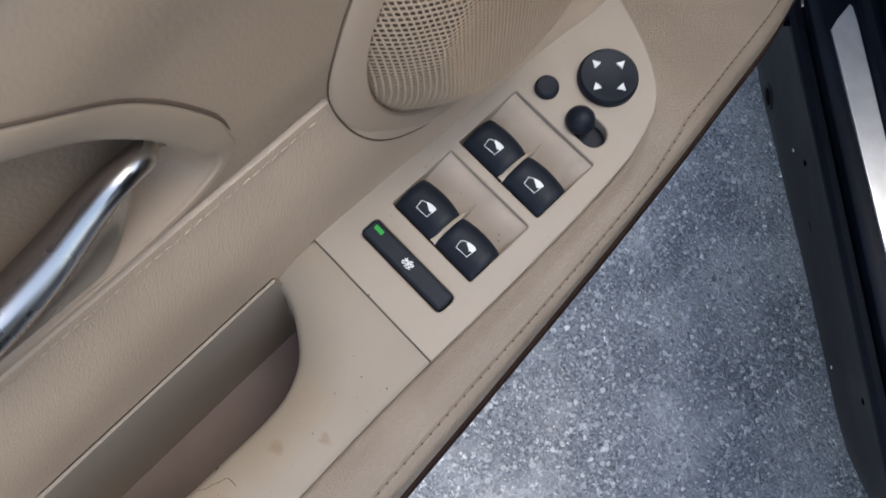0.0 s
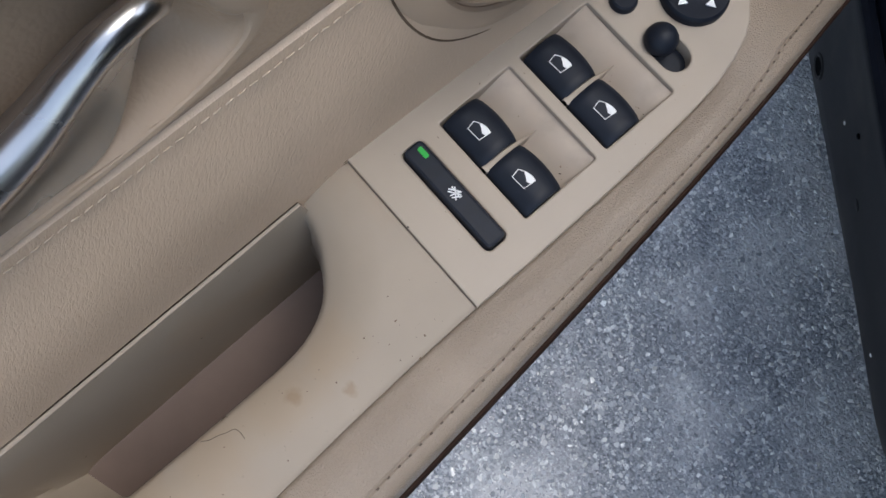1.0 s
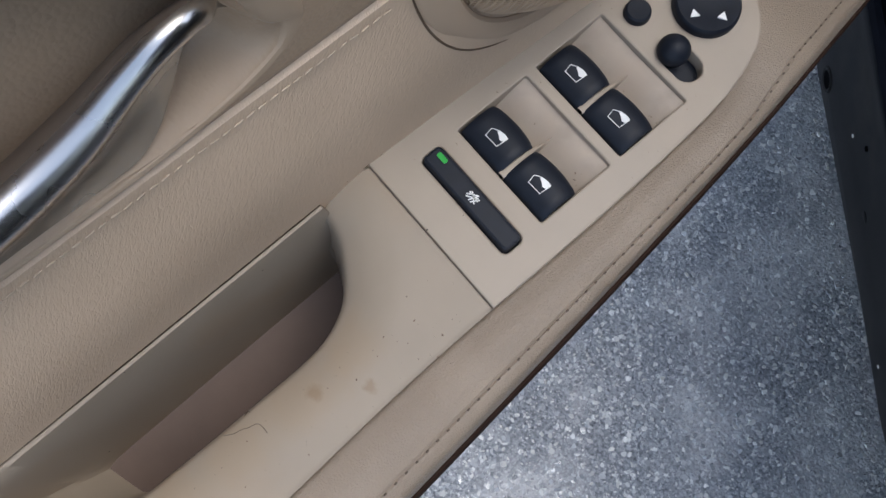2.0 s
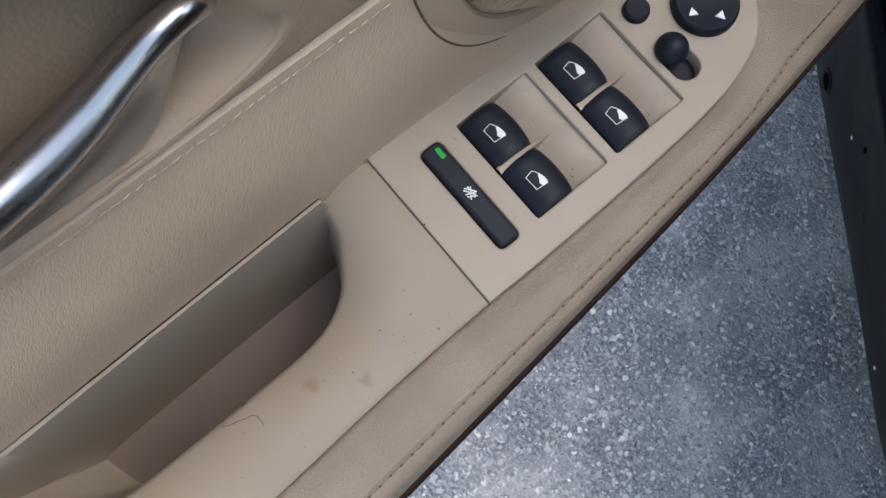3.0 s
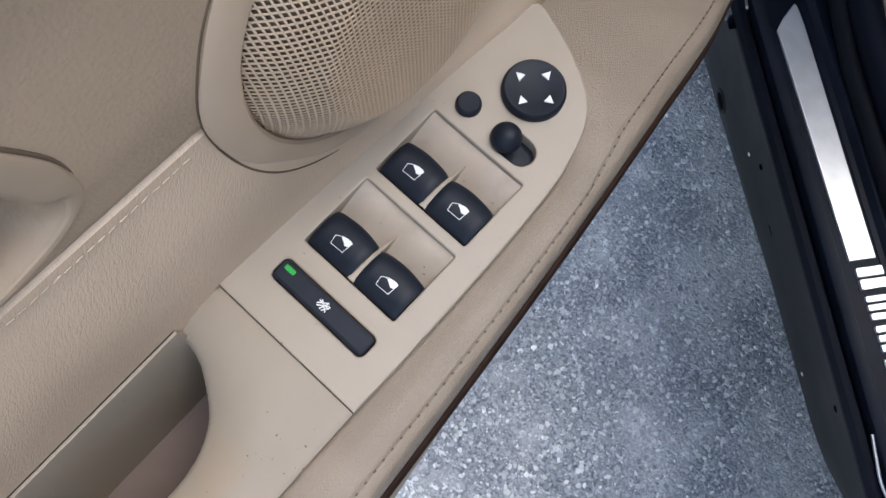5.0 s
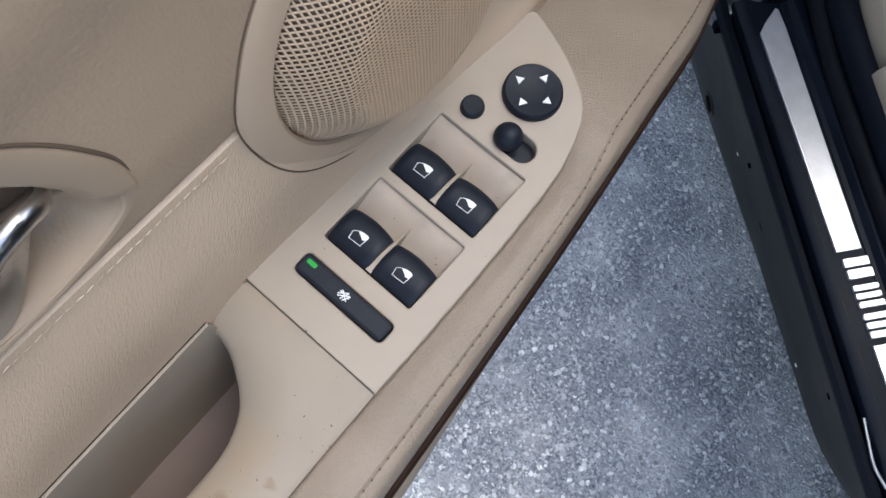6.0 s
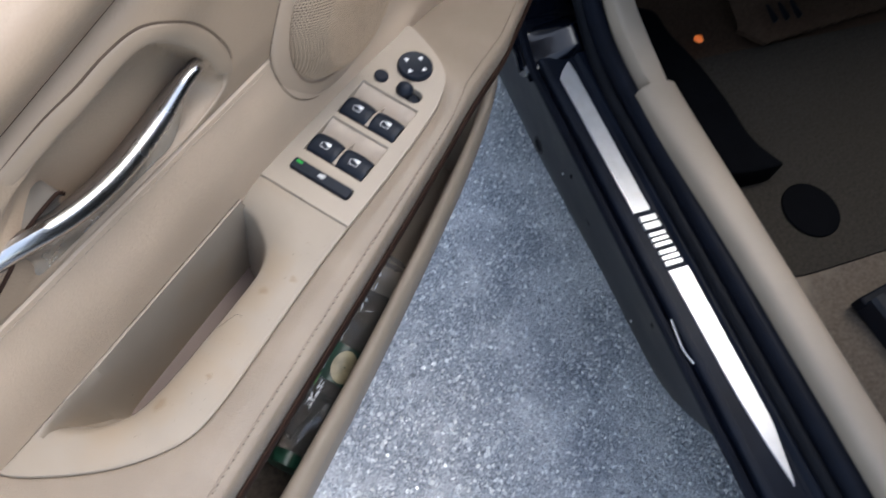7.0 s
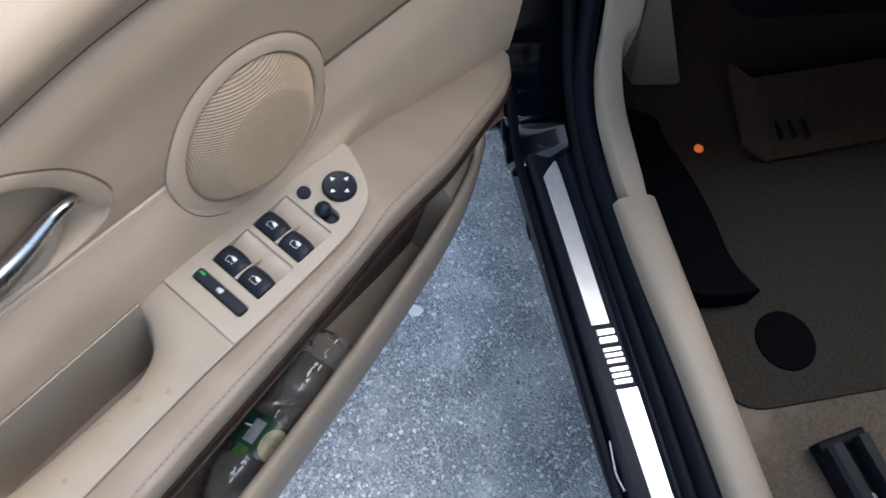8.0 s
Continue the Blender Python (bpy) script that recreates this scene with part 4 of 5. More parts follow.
def pane_icon():
    """A car's side window, half open."""
    s = 0.001
    line = [(x * s, y * s) for x, y in ((0, 0), (5.4, 0.2), (5.9, 4.7), (5.0, 5.0), (3.6, 5.0), (1.7, 4.5), (0.4, 3.8), (-0.6, 3.1), (0, 0))]
    polys = strokes(list(zip(line, line[1:])), 0.00021)
    polys.append([(x * s, y * s) for x, y in ((1.5, 4.0), (3.0, 3.3), (4.3, 2.4), (5.6, 2.9), (5.9, 4.7), (5.0, 5.0), (3.6, 5.0), (2.1, 4.6))])
    return flat("window_symbol", polys, 0, M_white)


switch_mesh, icon_mesh = rocker(), pane_icon()
for y0 in (0.0, 0.0366):
    for cx in (-0.0313, -0.0096):
        sw = part("window_switch", switch_mesh, panel, "black rocker window switch", pose(cx, y0 + 0.0002, TOP))
for sw in list(panel.children):
    if sw.name.startswith("window_switch"):
        part("window_symbol", icon_mesh, panel, "white window symbol", pose(sw.location.x - 0.0028, sw.location.y + 0.0044, TOP + 0.00495, 1.5))

bar_poly = rounded_rect(-0.0421, -0.0170, 0.0006, -0.0090, 0.0019, 5)
part("sunshade_button", slab("sunshade_button", bar_poly, [], TOP + 0.0034, 0.012, M_switch, 0.0011), panel, "long black sunshade button")
part("indicator", flat("indicator", [rounded_rect(-0.0398, -0.0125, -0.0355, -0.0107, 0.0004, 2)], TOP + 0.0037, M_led), panel, "small green indicator light")
sx, sy = -0.0205, -0.0128
marks = [((-2.4, -0.6), (0.6, 1.6)), ((-1.6, 1.2), (1.8, -1.2)), ((-2.2, 0.6), (2.0, 0.2)), ((-0.4, -1.6), (0.9, 1.7)), ((-1.9, -1.3), (1.5, 1.0)), ((0.6, -1.6), (2.1, 0.9))]
part("sunshade_symbol", flat("sunshade_symbol", strokes([((sx + a * 0.001, sy + b * 0.001), (sx + c * 0.001, sy + d * 0.001)) for (a, b), (c, d) in marks], 0.00042), TOP + 0.0037, M_white), panel,
     "small white sunshade symbol")

part("mirror_dial", lathe("mirror_dial", [(0.0124, -0.004), (0.0124, 0.0028), (0.0121, 0.0042), (0.0113, 0.0049), (0.0100, 0.0048), (0.0070, 0.0040), (0.0035, 0.0037), (0.0003, 0.0036)], M_switch, 56), panel,
            "round black mirror adjuster", pose(-0.0209, 0.0990, TOP))
for a in range(4):
    t = radians(90 * a)
    tri = [(0.0093, 0), (0.0061, 0.0017), (0.0061, -0.0017)]
    part("arrow", flat("arrow", [[(p * math.cos(t) - q * math.sin(t), p * math.sin(t) + q * math.cos(t)) for p, q in tri]], 0.0047, M_white, 0.0008), panel, "white arrow",
         pose(-0.0209, 0.0990, TOP))
part("fold_button", lathe("fold_button", [(0.0050, -0.003), (0.0050, 0.0024), (0.0047, 0.0036), (0.0040, 0.0041), (0.0002, 0.0039)], M_switch, 32), panel, "small round black button",
     pose(-0.0350, 0.0780, TOP))
knob = [(0.0060 * math.cos(t), 0.0052 * math.sin(t)) for t in [radians(-50 + 140 * k / 12) for k in range(13)]]
part("selector", lathe("selector", [(max(0.0002, r), z) for r, z in knob], M_switch, 32), panel, "black selector knob", pose(-0.0158, 0.0772, TOP + 0.0030))

tagged(new("crumbs", crumbs()), "dark crumbs and dust specks on the beige switch plate and grip", "dirt", kind="stuff")

# lower lining and map pocket
RIM = [(-0.6, 0.094), (-0.25, 0.067), (-0.05, 0.0445), (0.1, 0.0240), (0.2, 0.0085), (0.25, -0.0005), (0.30, -0.012), (0.34, -0.025), (0.385, -0.047)]
RIM_TOP = 0.405


def rim_row(y):
    xo, wall, t = lerp(RIM, y), -0.050 - 0.006 * smooth((y - 0.2) / 0.15), RIM_TOP
    wide = lerp([(-0.6, 0.027), (-0.3, 0.025), (-0.15, 0.0190), (0.0, 0.0152), (0.3, 0.0145)], y)
    xi = max(xo - wide, wall + 0.004)
    close = smooth((y - 0.268) / 0.026)
    low = t - 0.11 + 0.105 * close
    prof = [(xo - 0.060, t - 0.23), (xo - 0.022, t - 0.21), (xo - 0.004, t - 0.11), (xo + 0.0005, t - 0.05), (xo, t - 0.018), (xo - 0.0020, t - 0.0075), (xo - 0.40 * wide, t - 0.0006), (xo - 0.74 * wide, t), (xi + 0.0010, t - 0.0030),
            (xi + 0.002, min(t - 0.006, low + 0.10)), (max(xi, xo - 0.008), min(t - 0.012, low + 0.075)), (max(xi, xo - 0.010), min(t - 0.014, low + 0.02)), (xo - 0.026, low), ((xi + wall) / 2 - 0.004, low), (wall + 0.001, low), (wall, low + 0.004)]
    smoothed = curve_points([(x, 0, z) for x, z in prof], 3)
    return [(p.x, y, p.z) for p in smoothed]


part("map_pocket", sheet("map_pocket", [rim_row(y) for y in spread(-0.56, 0.384, 0.006)], M_pocket), DOOR, "long beige map pocket with a rounded rim")
# brown lining, darkened so that its colour holds the pocket's shade
rows = [[(x, y, z) for x, z in ((-0.050 - d, 0.28), (-0.046 - d, 0.40), (-0.026 - d, 0.50), (-0.020 - d, 0.555 - e), (-0.05, 0.565 - e))] for y in spread(-0.56, 0.36, 0.02) for d, e in [(0.006 * smooth((y - 0.2) / 0.15), TOP - lerp(CREASE, y))]]
part("lower_lining", sheet("lower_lining", rows, mat("brown_lower_lining", (0.13, 0.088, 0.068), 0.6, vary=0.15, scale=30)), DOOR, "brownish lining behind the map pocket, with shade in its colour")
# dark sheet added over the pocket floor in place of its shade
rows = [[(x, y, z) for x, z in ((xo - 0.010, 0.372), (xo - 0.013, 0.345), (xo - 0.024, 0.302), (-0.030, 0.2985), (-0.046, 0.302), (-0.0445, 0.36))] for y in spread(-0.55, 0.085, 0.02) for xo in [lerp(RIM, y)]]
part("pocket_shade_liner", sheet("pocket_shade_liner", rows, M_pocket_shade), DOOR, "added dark sheet that puts shade inside the map pocket")
part("door_shell", box("door_shell", (-0.20, -0.60, 0.22), (-0.115, 0.352, 0.855), M_paint, 0.012), DOOR, "black painted door shell")
part("shell_core", box("shell_core", (-0.125, -0.58, 0.24), (-0.0755, 0.3650, 0.70), M_matte, 0.004), DOOR, "black inner door skin")

# bottle lying in the map pocket
def bottle():
    rnd = random.Random(3)
    prof = [(0.0, 0.001), (0.0, 0.018), (0.004, 0.0255), (0.012, 0.029)] + [(0.012 + 0.0075 * k, 0.0300 - (0.0016 if k % 2 else 0)) for k in range(1, 22)] + [(0.182, 0.026), (0.195, 0.020), (0.205, 0.014), (0.212, 0.0125), (0.225, 0.0125)]
    rows = []
    for d, r in prof:
        crush = 0.0032 if 0.01 < d < 0.1 or 0.125 < d < 0.2 else 0.0003
        rows.append([((r + rnd.uniform(-crush, crush * 0.6)) * math.cos(t), -d + rnd.uniform(-crush, crush) * 0.8, (r + rnd.uniform(-crush, crush * 0.6)) * math.sin(t)) for t in [2 * math.pi * k / 22 for k in range(22)]])
    me = sheet("bottle_body", rows, M_bottle, closed=True)
    me.polygons.foreach_set("use_smooth", [False] * len(me.polygons))
    return me


def wrap(angle, d, r=0.0306):
    return (r * math.cos(radians(angle)), -d, r * math.sin(radians(angle)))


bot = empty("water_bottle", pose(-0.0165, 0.108, 0.3330, 0, 0, 8), "crumpled clear plastic bottle with a green label", "bottle")
part("bottle_body", bottle(), bot, "clear crumpled plastic")
part("label", sheet("label", [[wrap(a, d) for a in spread(-20, 175, 6)] for d in (0.112, 0.13, 0.150)], M_green), bot, "dark green paper label")
part("label_print", sheet("label_print", [[wrap(66 + 24 * f * math.cos(a), 0.132 + 0.0165 * f * math.sin(a), 0.0310) for a in [2 * math.pi * k / 20 for k in range(21)]] for f in (0.05, 0.6, 1.0)], M_cream), bot, "cream oval printed on the label")
part("label_print", sheet("label_print", [[wrap(a, d, 0.0310) for a in spread(98, 124, 4)] for d in (0.146, 0.158)], mat("leaf_green_print", (0.05, 0.11, 0.025), 0.4, vary=0.4, scale=90)), bot, "leaf green print on the label")
part("label_print", sheet("label_print", [[wrap(a, d, 0.0310) for a in spread(98, 122, 4)] for d in (0.118, 0.142)], mat("pale_label_print", (0.26, 0.28, 0.29), 0.4, vary=0.3, scale=120)), bot, "white stripe printed on the label")
part("label_print", sheet("label_print", [[wrap(a, e, 0.0309) for a in spread(122, 145, 6)] for e in (0.126, 0.128)], M_white), bot, "small white print bar")
# white flakes along the bottle's top paint its glints
rnd = random.Random(8)
for k in range(22):
    d0, a0 = rnd.choice((rnd.uniform(0.004, 0.108), rnd.uniform(0.154, 0.180))), rnd.gauss(90, 3)
    w, h = rnd.uniform(0.4, 1.5), rnd.uniform(0.001, 0.0045)
    fold = [[wrap(a0 + w * f + rnd.uniform(-2, 2), d0 + e, 0.0320 + rnd.uniform(0, 0.0008)) for f in (-1, 0, 1)] for e in (-h, 0, h)]
    part("glint_flake", sheet("glint_flake", fold, M_white), bot, "white flake painting a glint on the crumpled plastic")
part("cap", lathe("cap", [(0.0002, 0.0), (0.0145, 0.0), (0.0148, 0.004), (0.0148, 0.013), (0.0002, 0.0135)], M_green, 24), bot, "dark green screw cap", pose(0, -0.218, 0, 90))

# ---------------------------------------------------------------- the car


def along(name, profile, s0, s1, material, step=0.05, bend=None):
    rows = []
    for s in spread(s0, s1, step):
        rows.append([(s, w, z) if bend is None else bend(s, w, z) for w, z in profile])
    return sheet(name, rows, material)


def nose(s, w, z):
    """The front end of the sill sweeps up into the pillar."""
    up = max(0.0, -0.005 - s)
    return (s, w, z + 2.6 * up * up + 0.25 * up)


part("rocker_panel", along("rocker_panel", [(0.12, 0.17), (0.034, 0.180), (0.028, 0.187), (0.0205, 0.194), (0.0152, 0.205), (0.0088, 0.235), (-0.012, 0.300), (-0.020, 0.322), (-0.026, 0.338), (-0.034, 0.352), (-0.036, 0.362)], -0.30, 1.3, M_rocker, 0.02,
                           lambda s, w, z: (s, w - 0.006 * min(1, max(0, (0.34 - s) / 0.36)) + lerp([(0.33, 0.0), (0.36, 0.003), (0.40, 0.015), (0.448, 0.043), (0.52, 0.105), (0.6, 0.15), (1.3, 0.16)], s) * max(0, 0.36 - z) / 0.16, z - (0.016 * min(1, max(0, (0.34 - s) / 0.36)) if z < 0.19 else 0))), car,
     "dusty dark painted rocker panel")
part("drain_plug", lathe("drain_plug", [(0.0135, -0.002), (0.0135, 0.0008), (0.0122, 0.0018), (0.0100, 0.0012), (0.0092, 0.0002)], M_rocker, 28), car, "raised rim round a drain hole", pose(0.001, 0.0093, 0.208, 104, 0, 0))
part("drain_hole", lathe("drain_hole", [(0.0092, 0.0), (0.0092, 0.0006), (0.0003, 0.0004)], M_matte, 24), car, "black drain hole in the rocker panel", pose(0.001, 0.0087, 0.208, 104, 0, 0))
for s, w, z, r, m, tip in ((0.076, 0.0000, 0.252, 0.0022, M_white, "small white fleck"), (0.101, -0.0115, 0.286, 0.0026, M_matte, "small black hole"), (0.279, 0.0125, 0.218, 0.0020, M_white, "small white fleck"),
                           (0.312, -0.0110, 0.298, 0.0030, M_matte, "small black hole"), (0.150, 0.0030, 0.246, 0.0060, M_rocker, "low round plug in the rocker panel")):
    part("rocker_mark", lathe("rocker_mark", [(r, -0.002), (r, 0.0012), (r * 0.6, 0.0018), (0.0002, 0.0019)], m, 10), car, tip, pose(s, w, z, 112, 0, 0))
part("body_flange", along("body_flange", [(-0.030, 0.345), (-0.040, 0.358), (-0.0465, 0.366), (-0.0475, 0.3705), (-0.044, 0.373), (-0.038, 0.372), (-0.030, 0.363)], -0.30, 1.3, M_rubber, 0.02, nose), car, "black rubber edge of the sill")
part("scuff_plate", along("scuff_plate", [(-0.0325, 0.362), (-0.0345, 0.3735), (-0.0335, 0.3775), (-0.0315, 0.3790), (-0.0255, 0.3797), (-0.0250, 0.3790), (0.004, 0.3792), (0.0045, 0.3800), (0.0085, 0.3805), (0.0105, 0.3830), (0.0125, 0.3850), (0.024, 0.3862), (0.030, 0.3860), (0.034, 0.378)],
                          -0.012, 1.3, M_scuff, 0.03), car, "black plastic scuff plate")


def strip(poly, z):
    return slab("scuff_inlay", poly, [], z, 0.0025, M_alu, 0.0006)


part("scuff_inlay", strip([(0.0215, -0.0215), (0.2110, -0.0190), (0.2110, 0.0015), (0.02, 0.001), (0.0025, -0.0002), (0.0005, -0.0022), (0.012, -0.0142)], 0.3812), car, "bright brushed aluminium inlay")
tail = [(0.2830, -0.0145), (0.42, -0.0120), (0.47, -0.0085), (0.515, -0.0030), (0.508, -0.0005), (0.46, 0.0085), (0.42, 0.0125), (0.374, 0.0135), (0.33, 0.0125), (0.2830, 0.0095)]
part("scuff_inlay", strip(tail, 0.3812), car, "bright brushed aluminium inlay tapering to a point")
for a, wide in ((0.2165, 0.0072), (0.2252, 0.0078), (0.2375, 0.0048), (0.2438, 0.0048), (0.2501, 0.0052), (0.2592, 0.0052), (0.2659, 0.0052), (0.2726, 0.0056)):
    lo, hi = -0.0162 + 0.04 * (a - 0.2165), 0.0042 + 0.045 * (a - 0.2165)
    part("scuff_badge", strip([(a, lo + 0.0008), (a + 0.0008, lo), (a + wide - 0.0008, lo), (a + wide, lo + 0.0008), (a + wide, hi - 0.0008), (a + wide - 0.0008, hi), (a + 0.0008, hi), (a, hi - 0.0008)], 0.3814), car, "plain bright metal bar")
part("door_seal", tube("door_seal", [(1.3, 0.0400, 0.397), (0.8, 0.0395, 0.397), (0.4, 0.0385, 0.397), (0.2, 0.037, 0.397), (0.1, 0.036, 0.400), (0.05, 0.0345, 0.404), (0.0, 0.0330, 0.413), (-0.05, 0.030, 0.440), (-0.09, 0.031, 0.485), (-0.115, 0.029, 0.54), (-0.13, 0.02, 0.62),
                                    (-0.14, 0.01, 0.72), (-0.14, 0.0, 0.85)], 0.0115, M_rubber, 14), car, "black rubber door seal")
part("pillar_seal", tube("pillar_seal", [(1.3, 0.0250, 0.388), (0.6, 0.0240, 0.388), (0.3, 0.0230, 0.388), (0.1, 0.0215, 0.389), (0.04, 0.022, 0.393), (-0.01, 0.022, 0.405), (-0.06, 0.018, 0.438), (-0.10, 0.012, 0.490), (-0.125, 0.005, 0.55), (-0.14, -0.004, 0.63), (-0.15, -0.015, 0.74), (-0.15, -0.02, 0.85)], 0.0075, M_black, 12), car,
     "black edge trim of the door opening")
TRIM = [(p.x, p.y) for p in curve_points([(0.0450, 0.385, 0), (0.0436, 0.405, 0), (0.0445, 0.4190, 0), (0.0495, 0.4262, 0), (0.0590, 0.4288, 0), (0.0690, 0.4286, 0), (0.0790, 0.4255, 0), (0.0865, 0.417, 0), (0.0920, 0.40, 0), (0.097, 0.37, 0), (0.100, 0.32, 0)], 4)]
part("sill_trim", along("sill_trim", TRIM, 0.086, 1.3, M_trim, 0.05,
                        lambda s, w, z: (s, w - 0.010 * smooth((0.35 - s) / 0.26) * (0.102 - w) / 0.058 + 0.004 * smooth((s - 0.3) / 0.3), z)), car, "long beige plastic sill trim")
rows = []
for s, w, z in curve_points([(0.10, 0.047, 0.4265), (0.06, 0.0455, 0.4285), (0.02, 0.0450, 0.436), (-0.025, 0.0415, 0.454), (-0.070, 0.0430, 0.483), (-0.105, 0.0495, 0.525), (-0.125, 0.048, 0.58), (-0.135, 0.045, 0.66), (-0.135, 0.04, 0.80)], 7):
    g, e = smooth((0.10 - s) / 0.2), 0.026 + 0.005 * smooth((0.10 - s) / 0.05) + 0.016 * smooth((-0.083 - s) / 0.010)
    rows.append([(s + 0.006 * g, w - 0.002, z - 0.02), (s, w, z - 0.004), (s, w + 0.002, z - 0.0008), (s, w + 0.006, z + 0.0006), (s, w + e - 0.010, z + 0.0008), (s, w + e - 0.004, z - 0.0005), (s, w + e - 0.0012, z - 0.005), (s, w + e, z - 0.03), (s, w + e, z - 0.09)])
part("pillar_trim", sheet("pillar_trim", rows, M_trim), car, "beige plastic trim rising along the pillar")
# painted body in front of the sill
rows = []
for f in range(91):
    a = f / 90
    s = 0.010 - 0.20 * a
    z = lerp([(-0.19, 1.0), (-0.17, 0.80), (-0.15, 0.62), (-0.128, 0.50), (-0.10, 0.424), (-0.08, 0.397), (-0.045, 0.383), (-0.01, 0.372), (0.01, 0.369)], s)
    lean = smooth((0.006 - s) / 0.02) * smooth((s + 0.065) / 0.03)
    fold = 0.0030 * math.exp(-((a - 0.36) / 0.018) ** 2) + 0.0045 * math.exp(-((a - 0.47) / 0.018) ** 2) + 0.005 * math.exp(-((a - 0.62) / 0.022) ** 2)
    rows.append([(s, w, z + fold * math.sin(math.pi * min(1, (w + 0.055) / 0.08)) + dz * lean) for w, dz in ((-0.0535, -0.016), (-0.0525, -0.010), (-0.05, -0.005), (-0.038, 0), (-0.02, 0.007), (0.0, 0.015), (0.016, 0.021), (0.022, 0.022), (0.03, 0.018))])
part("pillar", sheet("pillar", rows, M_paint), car, "glossy black painted door pillar")
part("front_wing", box("front_wing", (-1.4, -0.10, 0.20), (-0.165, 0.035, 0.95), M_paint, 0.03), car, "black painted front wing")
part("sill_tab", tube("sill_tab", [(0.331, -0.0345, 0.3745), (0.347, -0.0365, 0.3745), (0.364, -0.0380, 0.3745), (0.380, -0.0345, 0.3745)], 0.0012, M_scratch, 8), car, "small bent metal clip on the sill edge")

# floor
def floor_z(s, w):
    return 0.335 + 0.9 * max(0.0, -0.10 - s) ** 1.3 + 0.02 * smooth((s - 0.33) / 0.1) * 0.6


rows = [[(s, w, floor_z(s, w) + (0.0015 * noise.noise((s * 30, w * 30, 0)))) for w in spread(0.095, 0.80, 0.02)] for s in spread(0.04, 1.3, 0.02)]
part("carpet", sheet("carpet", rows, M_carpet), car, "dirty taupe carpet")
# front of the carpet, split off to take the shaded colour
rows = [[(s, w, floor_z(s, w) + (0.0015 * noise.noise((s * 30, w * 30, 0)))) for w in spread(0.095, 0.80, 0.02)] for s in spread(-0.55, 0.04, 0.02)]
part("toe_carpet", sheet("toe_carpet", rows, M_toe), car, "carpet rising to the toe board, footwell shade in its dark brown colour")
mat_poly = rounded_rect(0.004, 0.122, 0.320, 0.62, 0.050, 7)
floor_mat = tagged(new("floor_mat", slab("floor_mat", mat_poly, [], 0.3390, 0.0045, M_mat, 0.0010)), "grey-brown carpet floor mat on the car floor", "floor mat")
floor_mat.matrix_world = CAR
pad = part("heel_pad", lathe("heel_pad", [(0.0365, -0.001), (0.0365, 0.0012), (0.0355, 0.002), (0.0004, 0.0021)], M_matte, 48), floor_mat, "round black fastener disc", pose(0.2475, 0.2240, 0.3400))
rest = [(-0.06, 0.096), (0.10, 0.100), (0.165, 0.105), (0.188, 0.116), (0.1955, 0.150), (0.1965, 0.192), (0.190, 0.1945), (0.165, 0.182), (0.14, 0.1765), (0.10, 0.1765), (0.05, 0.1715), (0.016, 0.165), (-0.02, 0.155), (-0.06, 0.150)]
rest = closed_curve(rest, 4)
part("foot_rest", slab("foot_rest", rest, [], 0.374, 0.034, M_matte, 0.004), car, "black plastic foot rest beside the sill")
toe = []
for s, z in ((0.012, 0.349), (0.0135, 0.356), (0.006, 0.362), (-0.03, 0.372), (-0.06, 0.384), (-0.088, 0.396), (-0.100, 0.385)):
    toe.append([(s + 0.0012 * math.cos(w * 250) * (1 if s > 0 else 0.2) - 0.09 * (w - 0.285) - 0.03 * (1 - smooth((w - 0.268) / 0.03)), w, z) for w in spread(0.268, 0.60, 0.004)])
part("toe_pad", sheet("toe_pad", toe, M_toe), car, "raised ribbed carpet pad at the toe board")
for w in (0.315, 0.335, 0.355):
    part("pad_slot", box("pad_slot", (-0.035, w, 0.366), (-0.008, w + 0.004, 0.3745), M_black, 0.001), car, "dark slot in the toe pad")
quad = [(0.090, 0.600), (0.107, 0.5125), (0.142, 0.366), (0.148, 0.360), (0.212, 0.355), (0.2165, 0.360), (0.136, 0.511), (0.098, 0.600)]
vs = [(-0.12, w, z) for w, z in quad] + [(-0.17, w - 0.005, z) for w, z in quad]
part("kick_panel", mesh("kick_panel", vs, [tuple(range(8))] + [(i, (i + 1) % 8, 8 + (i + 1) % 8, 8 + i) for i in range(8)], M_grey, False), car, "plain beige kick panel")
lamp = part("footwell_lamp", lathe("footwell_lamp", [(0.0062, 0.0), (0.0062, 0.002), (0.0045, 0.004), (0.0003, 0.0048)], M_amber, 20), car, "small glowing amber footwell lamp", pose(-0.016, 0.208, 0.352))
rail = part("seat_rail", sheet("seat_rail", [[(s, w, z) for w, z in ((-0.028, 0.0), (-0.027, 0.026), (-0.022, 0.030), (-0.010, 0.030), (-0.008, 0.026), (-0.008, 0.010), (0.010, 0.010), (0.010, 0.026), (0.012, 0.030), (0.024, 0.030), (0.028, 0.026), (0.029, 0.0))] for s in spread(0.0, 0.5, 0.1)], M_rail), car,
            "black steel seat rail", pose(0.372, 0.222, 0.347, 0, 0, 8))
part("end_cap", box("end_cap", (-0.008, -0.030, 0.0), (0.004, 0.031, 0.020), M_black, 0.003), rail, "black plastic end cap")
for s in (0.06, 0.12, 0.18):
    part("bolt", lathe("bolt", [(0.006, 0.0), (0.006, 0.004), (0.0003, 0.005)], M_scratch, 6), rail, "dull steel bolt", pose(s, 0.001, 0.010))
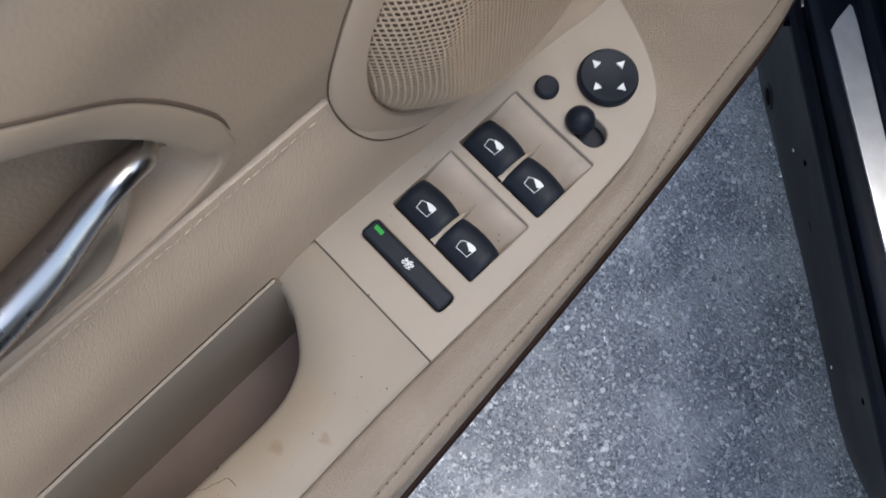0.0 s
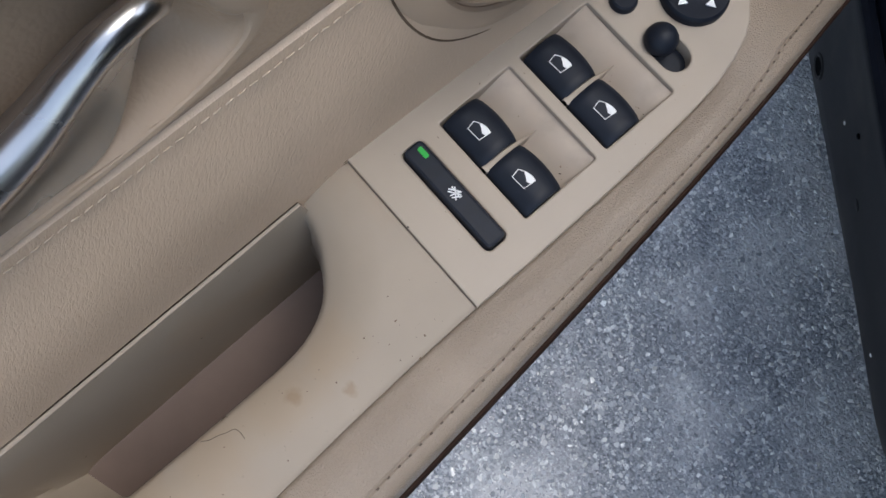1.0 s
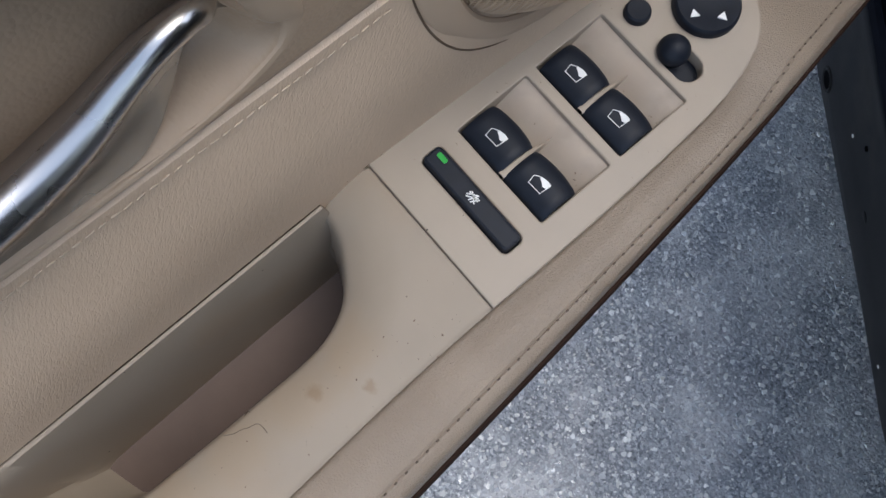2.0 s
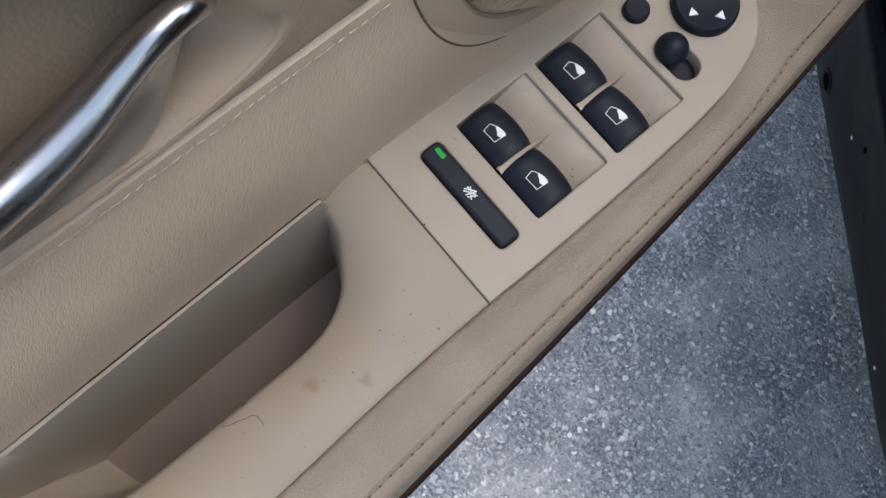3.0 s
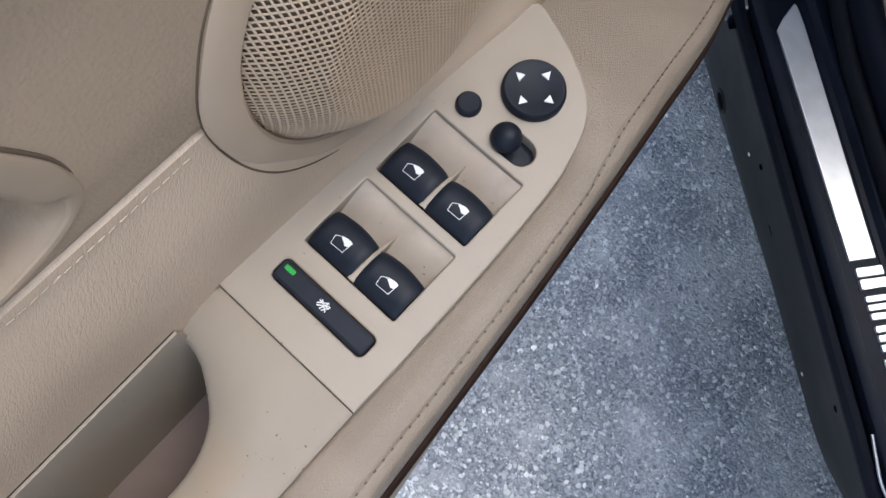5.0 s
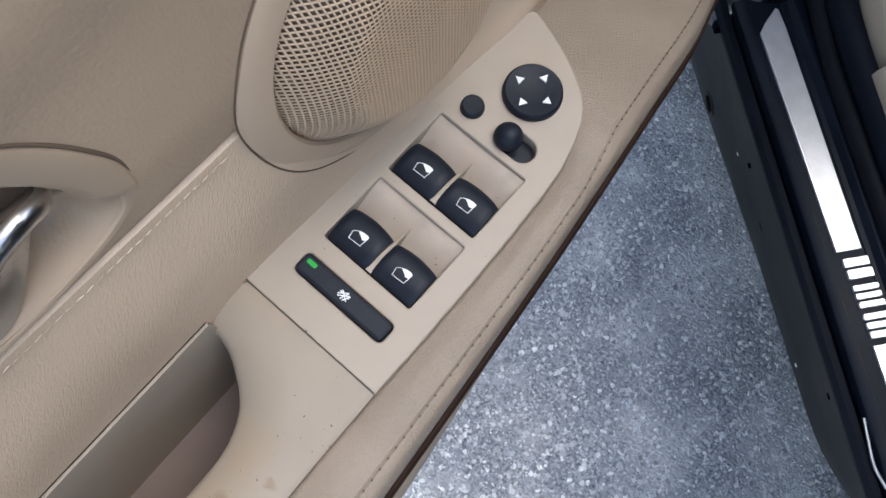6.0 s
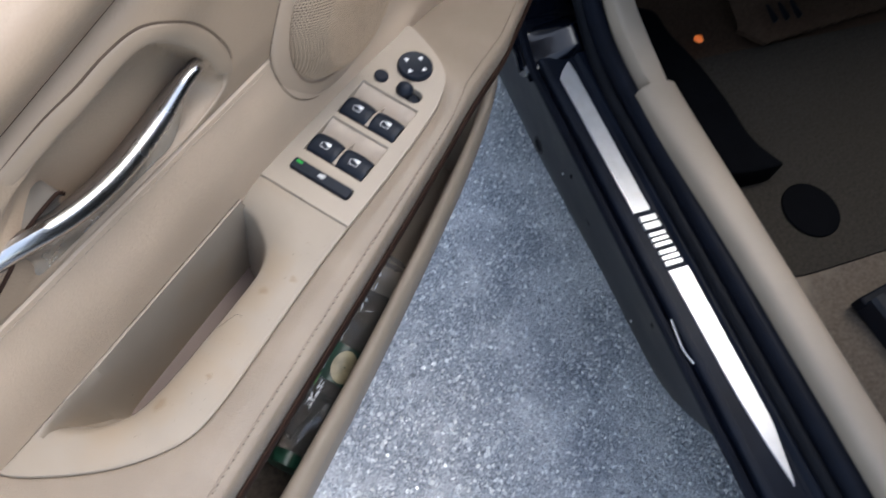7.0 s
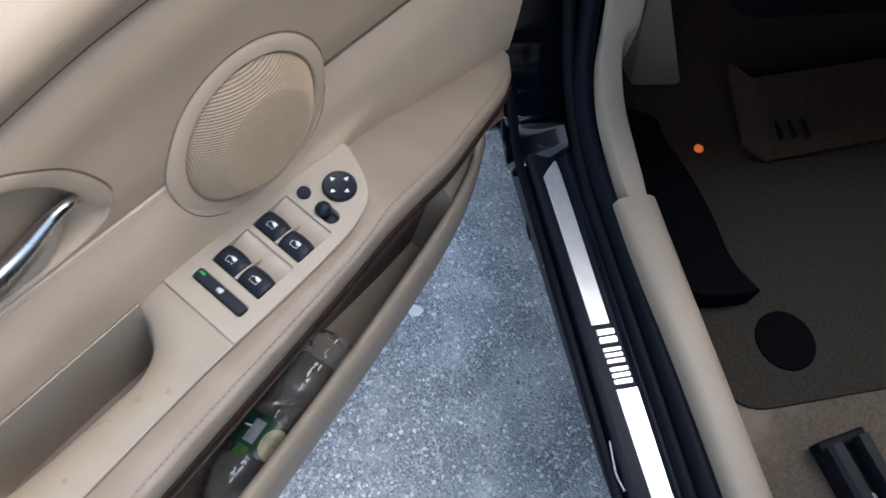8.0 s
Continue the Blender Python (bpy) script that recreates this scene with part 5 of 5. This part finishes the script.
# the car's unseen closing shell, sized to block light, screen opening at its front
roof_poly = [(0.26, 0.03), (3.0, 0.03), (3.0, 1.42), (0.26, 1.42)]
part("roof", slab("roof", roof_poly, [], 1.44, 0.04, M_black, 0.004), car, "black roof")
part("far_side", box("far_side", (-0.7, 1.46, 0.2), (3.0, 1.5, 1.40), M_black), car)
part("dashboard", box("dashboard", (-0.75, 0.062, 0.64), (0.060, 1.46, 1.0), M_matte, 0.04), car, "black underside of the dashboard")
part("bonnet", box("bonnet", (-1.75, -0.02, 0.86), (-0.72, 1.46, 0.95), M_paint, 0.03), car)
part("cowl_side", box("cowl_side", (-0.75, 0.0, 0.30), (-0.165, 0.125, 1.0), M_matte), car)
part("firewall", box("firewall", (-0.80, 0.06, 0.2), (-0.56, 1.46, 1.0), M_black), car)
part("underbody", box("underbody", (-0.6, 0.10, 0.20), (3.0, 1.46, 0.30), M_black), car)
part("bulkhead", box("bulkhead", (0.95, 0.10, 0.3), (0.99, 1.46, 1.4), M_black), car)
part("rear_side", box("rear_side", (1.08, 0.0, 0.2), (3.0, 0.06, 0.95), M_paint, 0.02), car)
part("rear_end", box("rear_end", (2.96, 0.0, 0.25), (3.0, 1.46, 0.95), M_paint, 0.01), car)
part("pillar_upper", tube("pillar_upper", [(-0.52, 0.05, 0.95), (-0.20, 0.06, 1.20), (0.14, 0.08, 1.42)], 0.060, M_paint, 12), car)
part("pillar_rear", tube("pillar_rear", [(1.10, 0.03, 0.30), (1.10, 0.04, 0.95), (1.05, 0.08, 1.42)], 0.04, M_paint, 12), car)
tyre = lathe("tyre", [(0.20, -0.10), (0.30, -0.105), (0.318, -0.09), (0.322, -0.04), (0.322, 0.04), (0.318, 0.09), (0.30, 0.105), (0.20, 0.10)], M_rubber, 48)
hub = lathe("rim", [(0.205, -0.06), (0.205, 0.07), (0.19, 0.085), (0.15, 0.06), (0.06, 0.05), (0.001, 0.055)], M_chrome, 40)
for s in (-0.78, 2.10):
    for w in (0.06, 1.36):
        wheel = part("tyre", tyre, car, "black rubber tyre", pose(s, w, 0.322, 90))
        part("rim", hub, wheel, "light alloy rim")
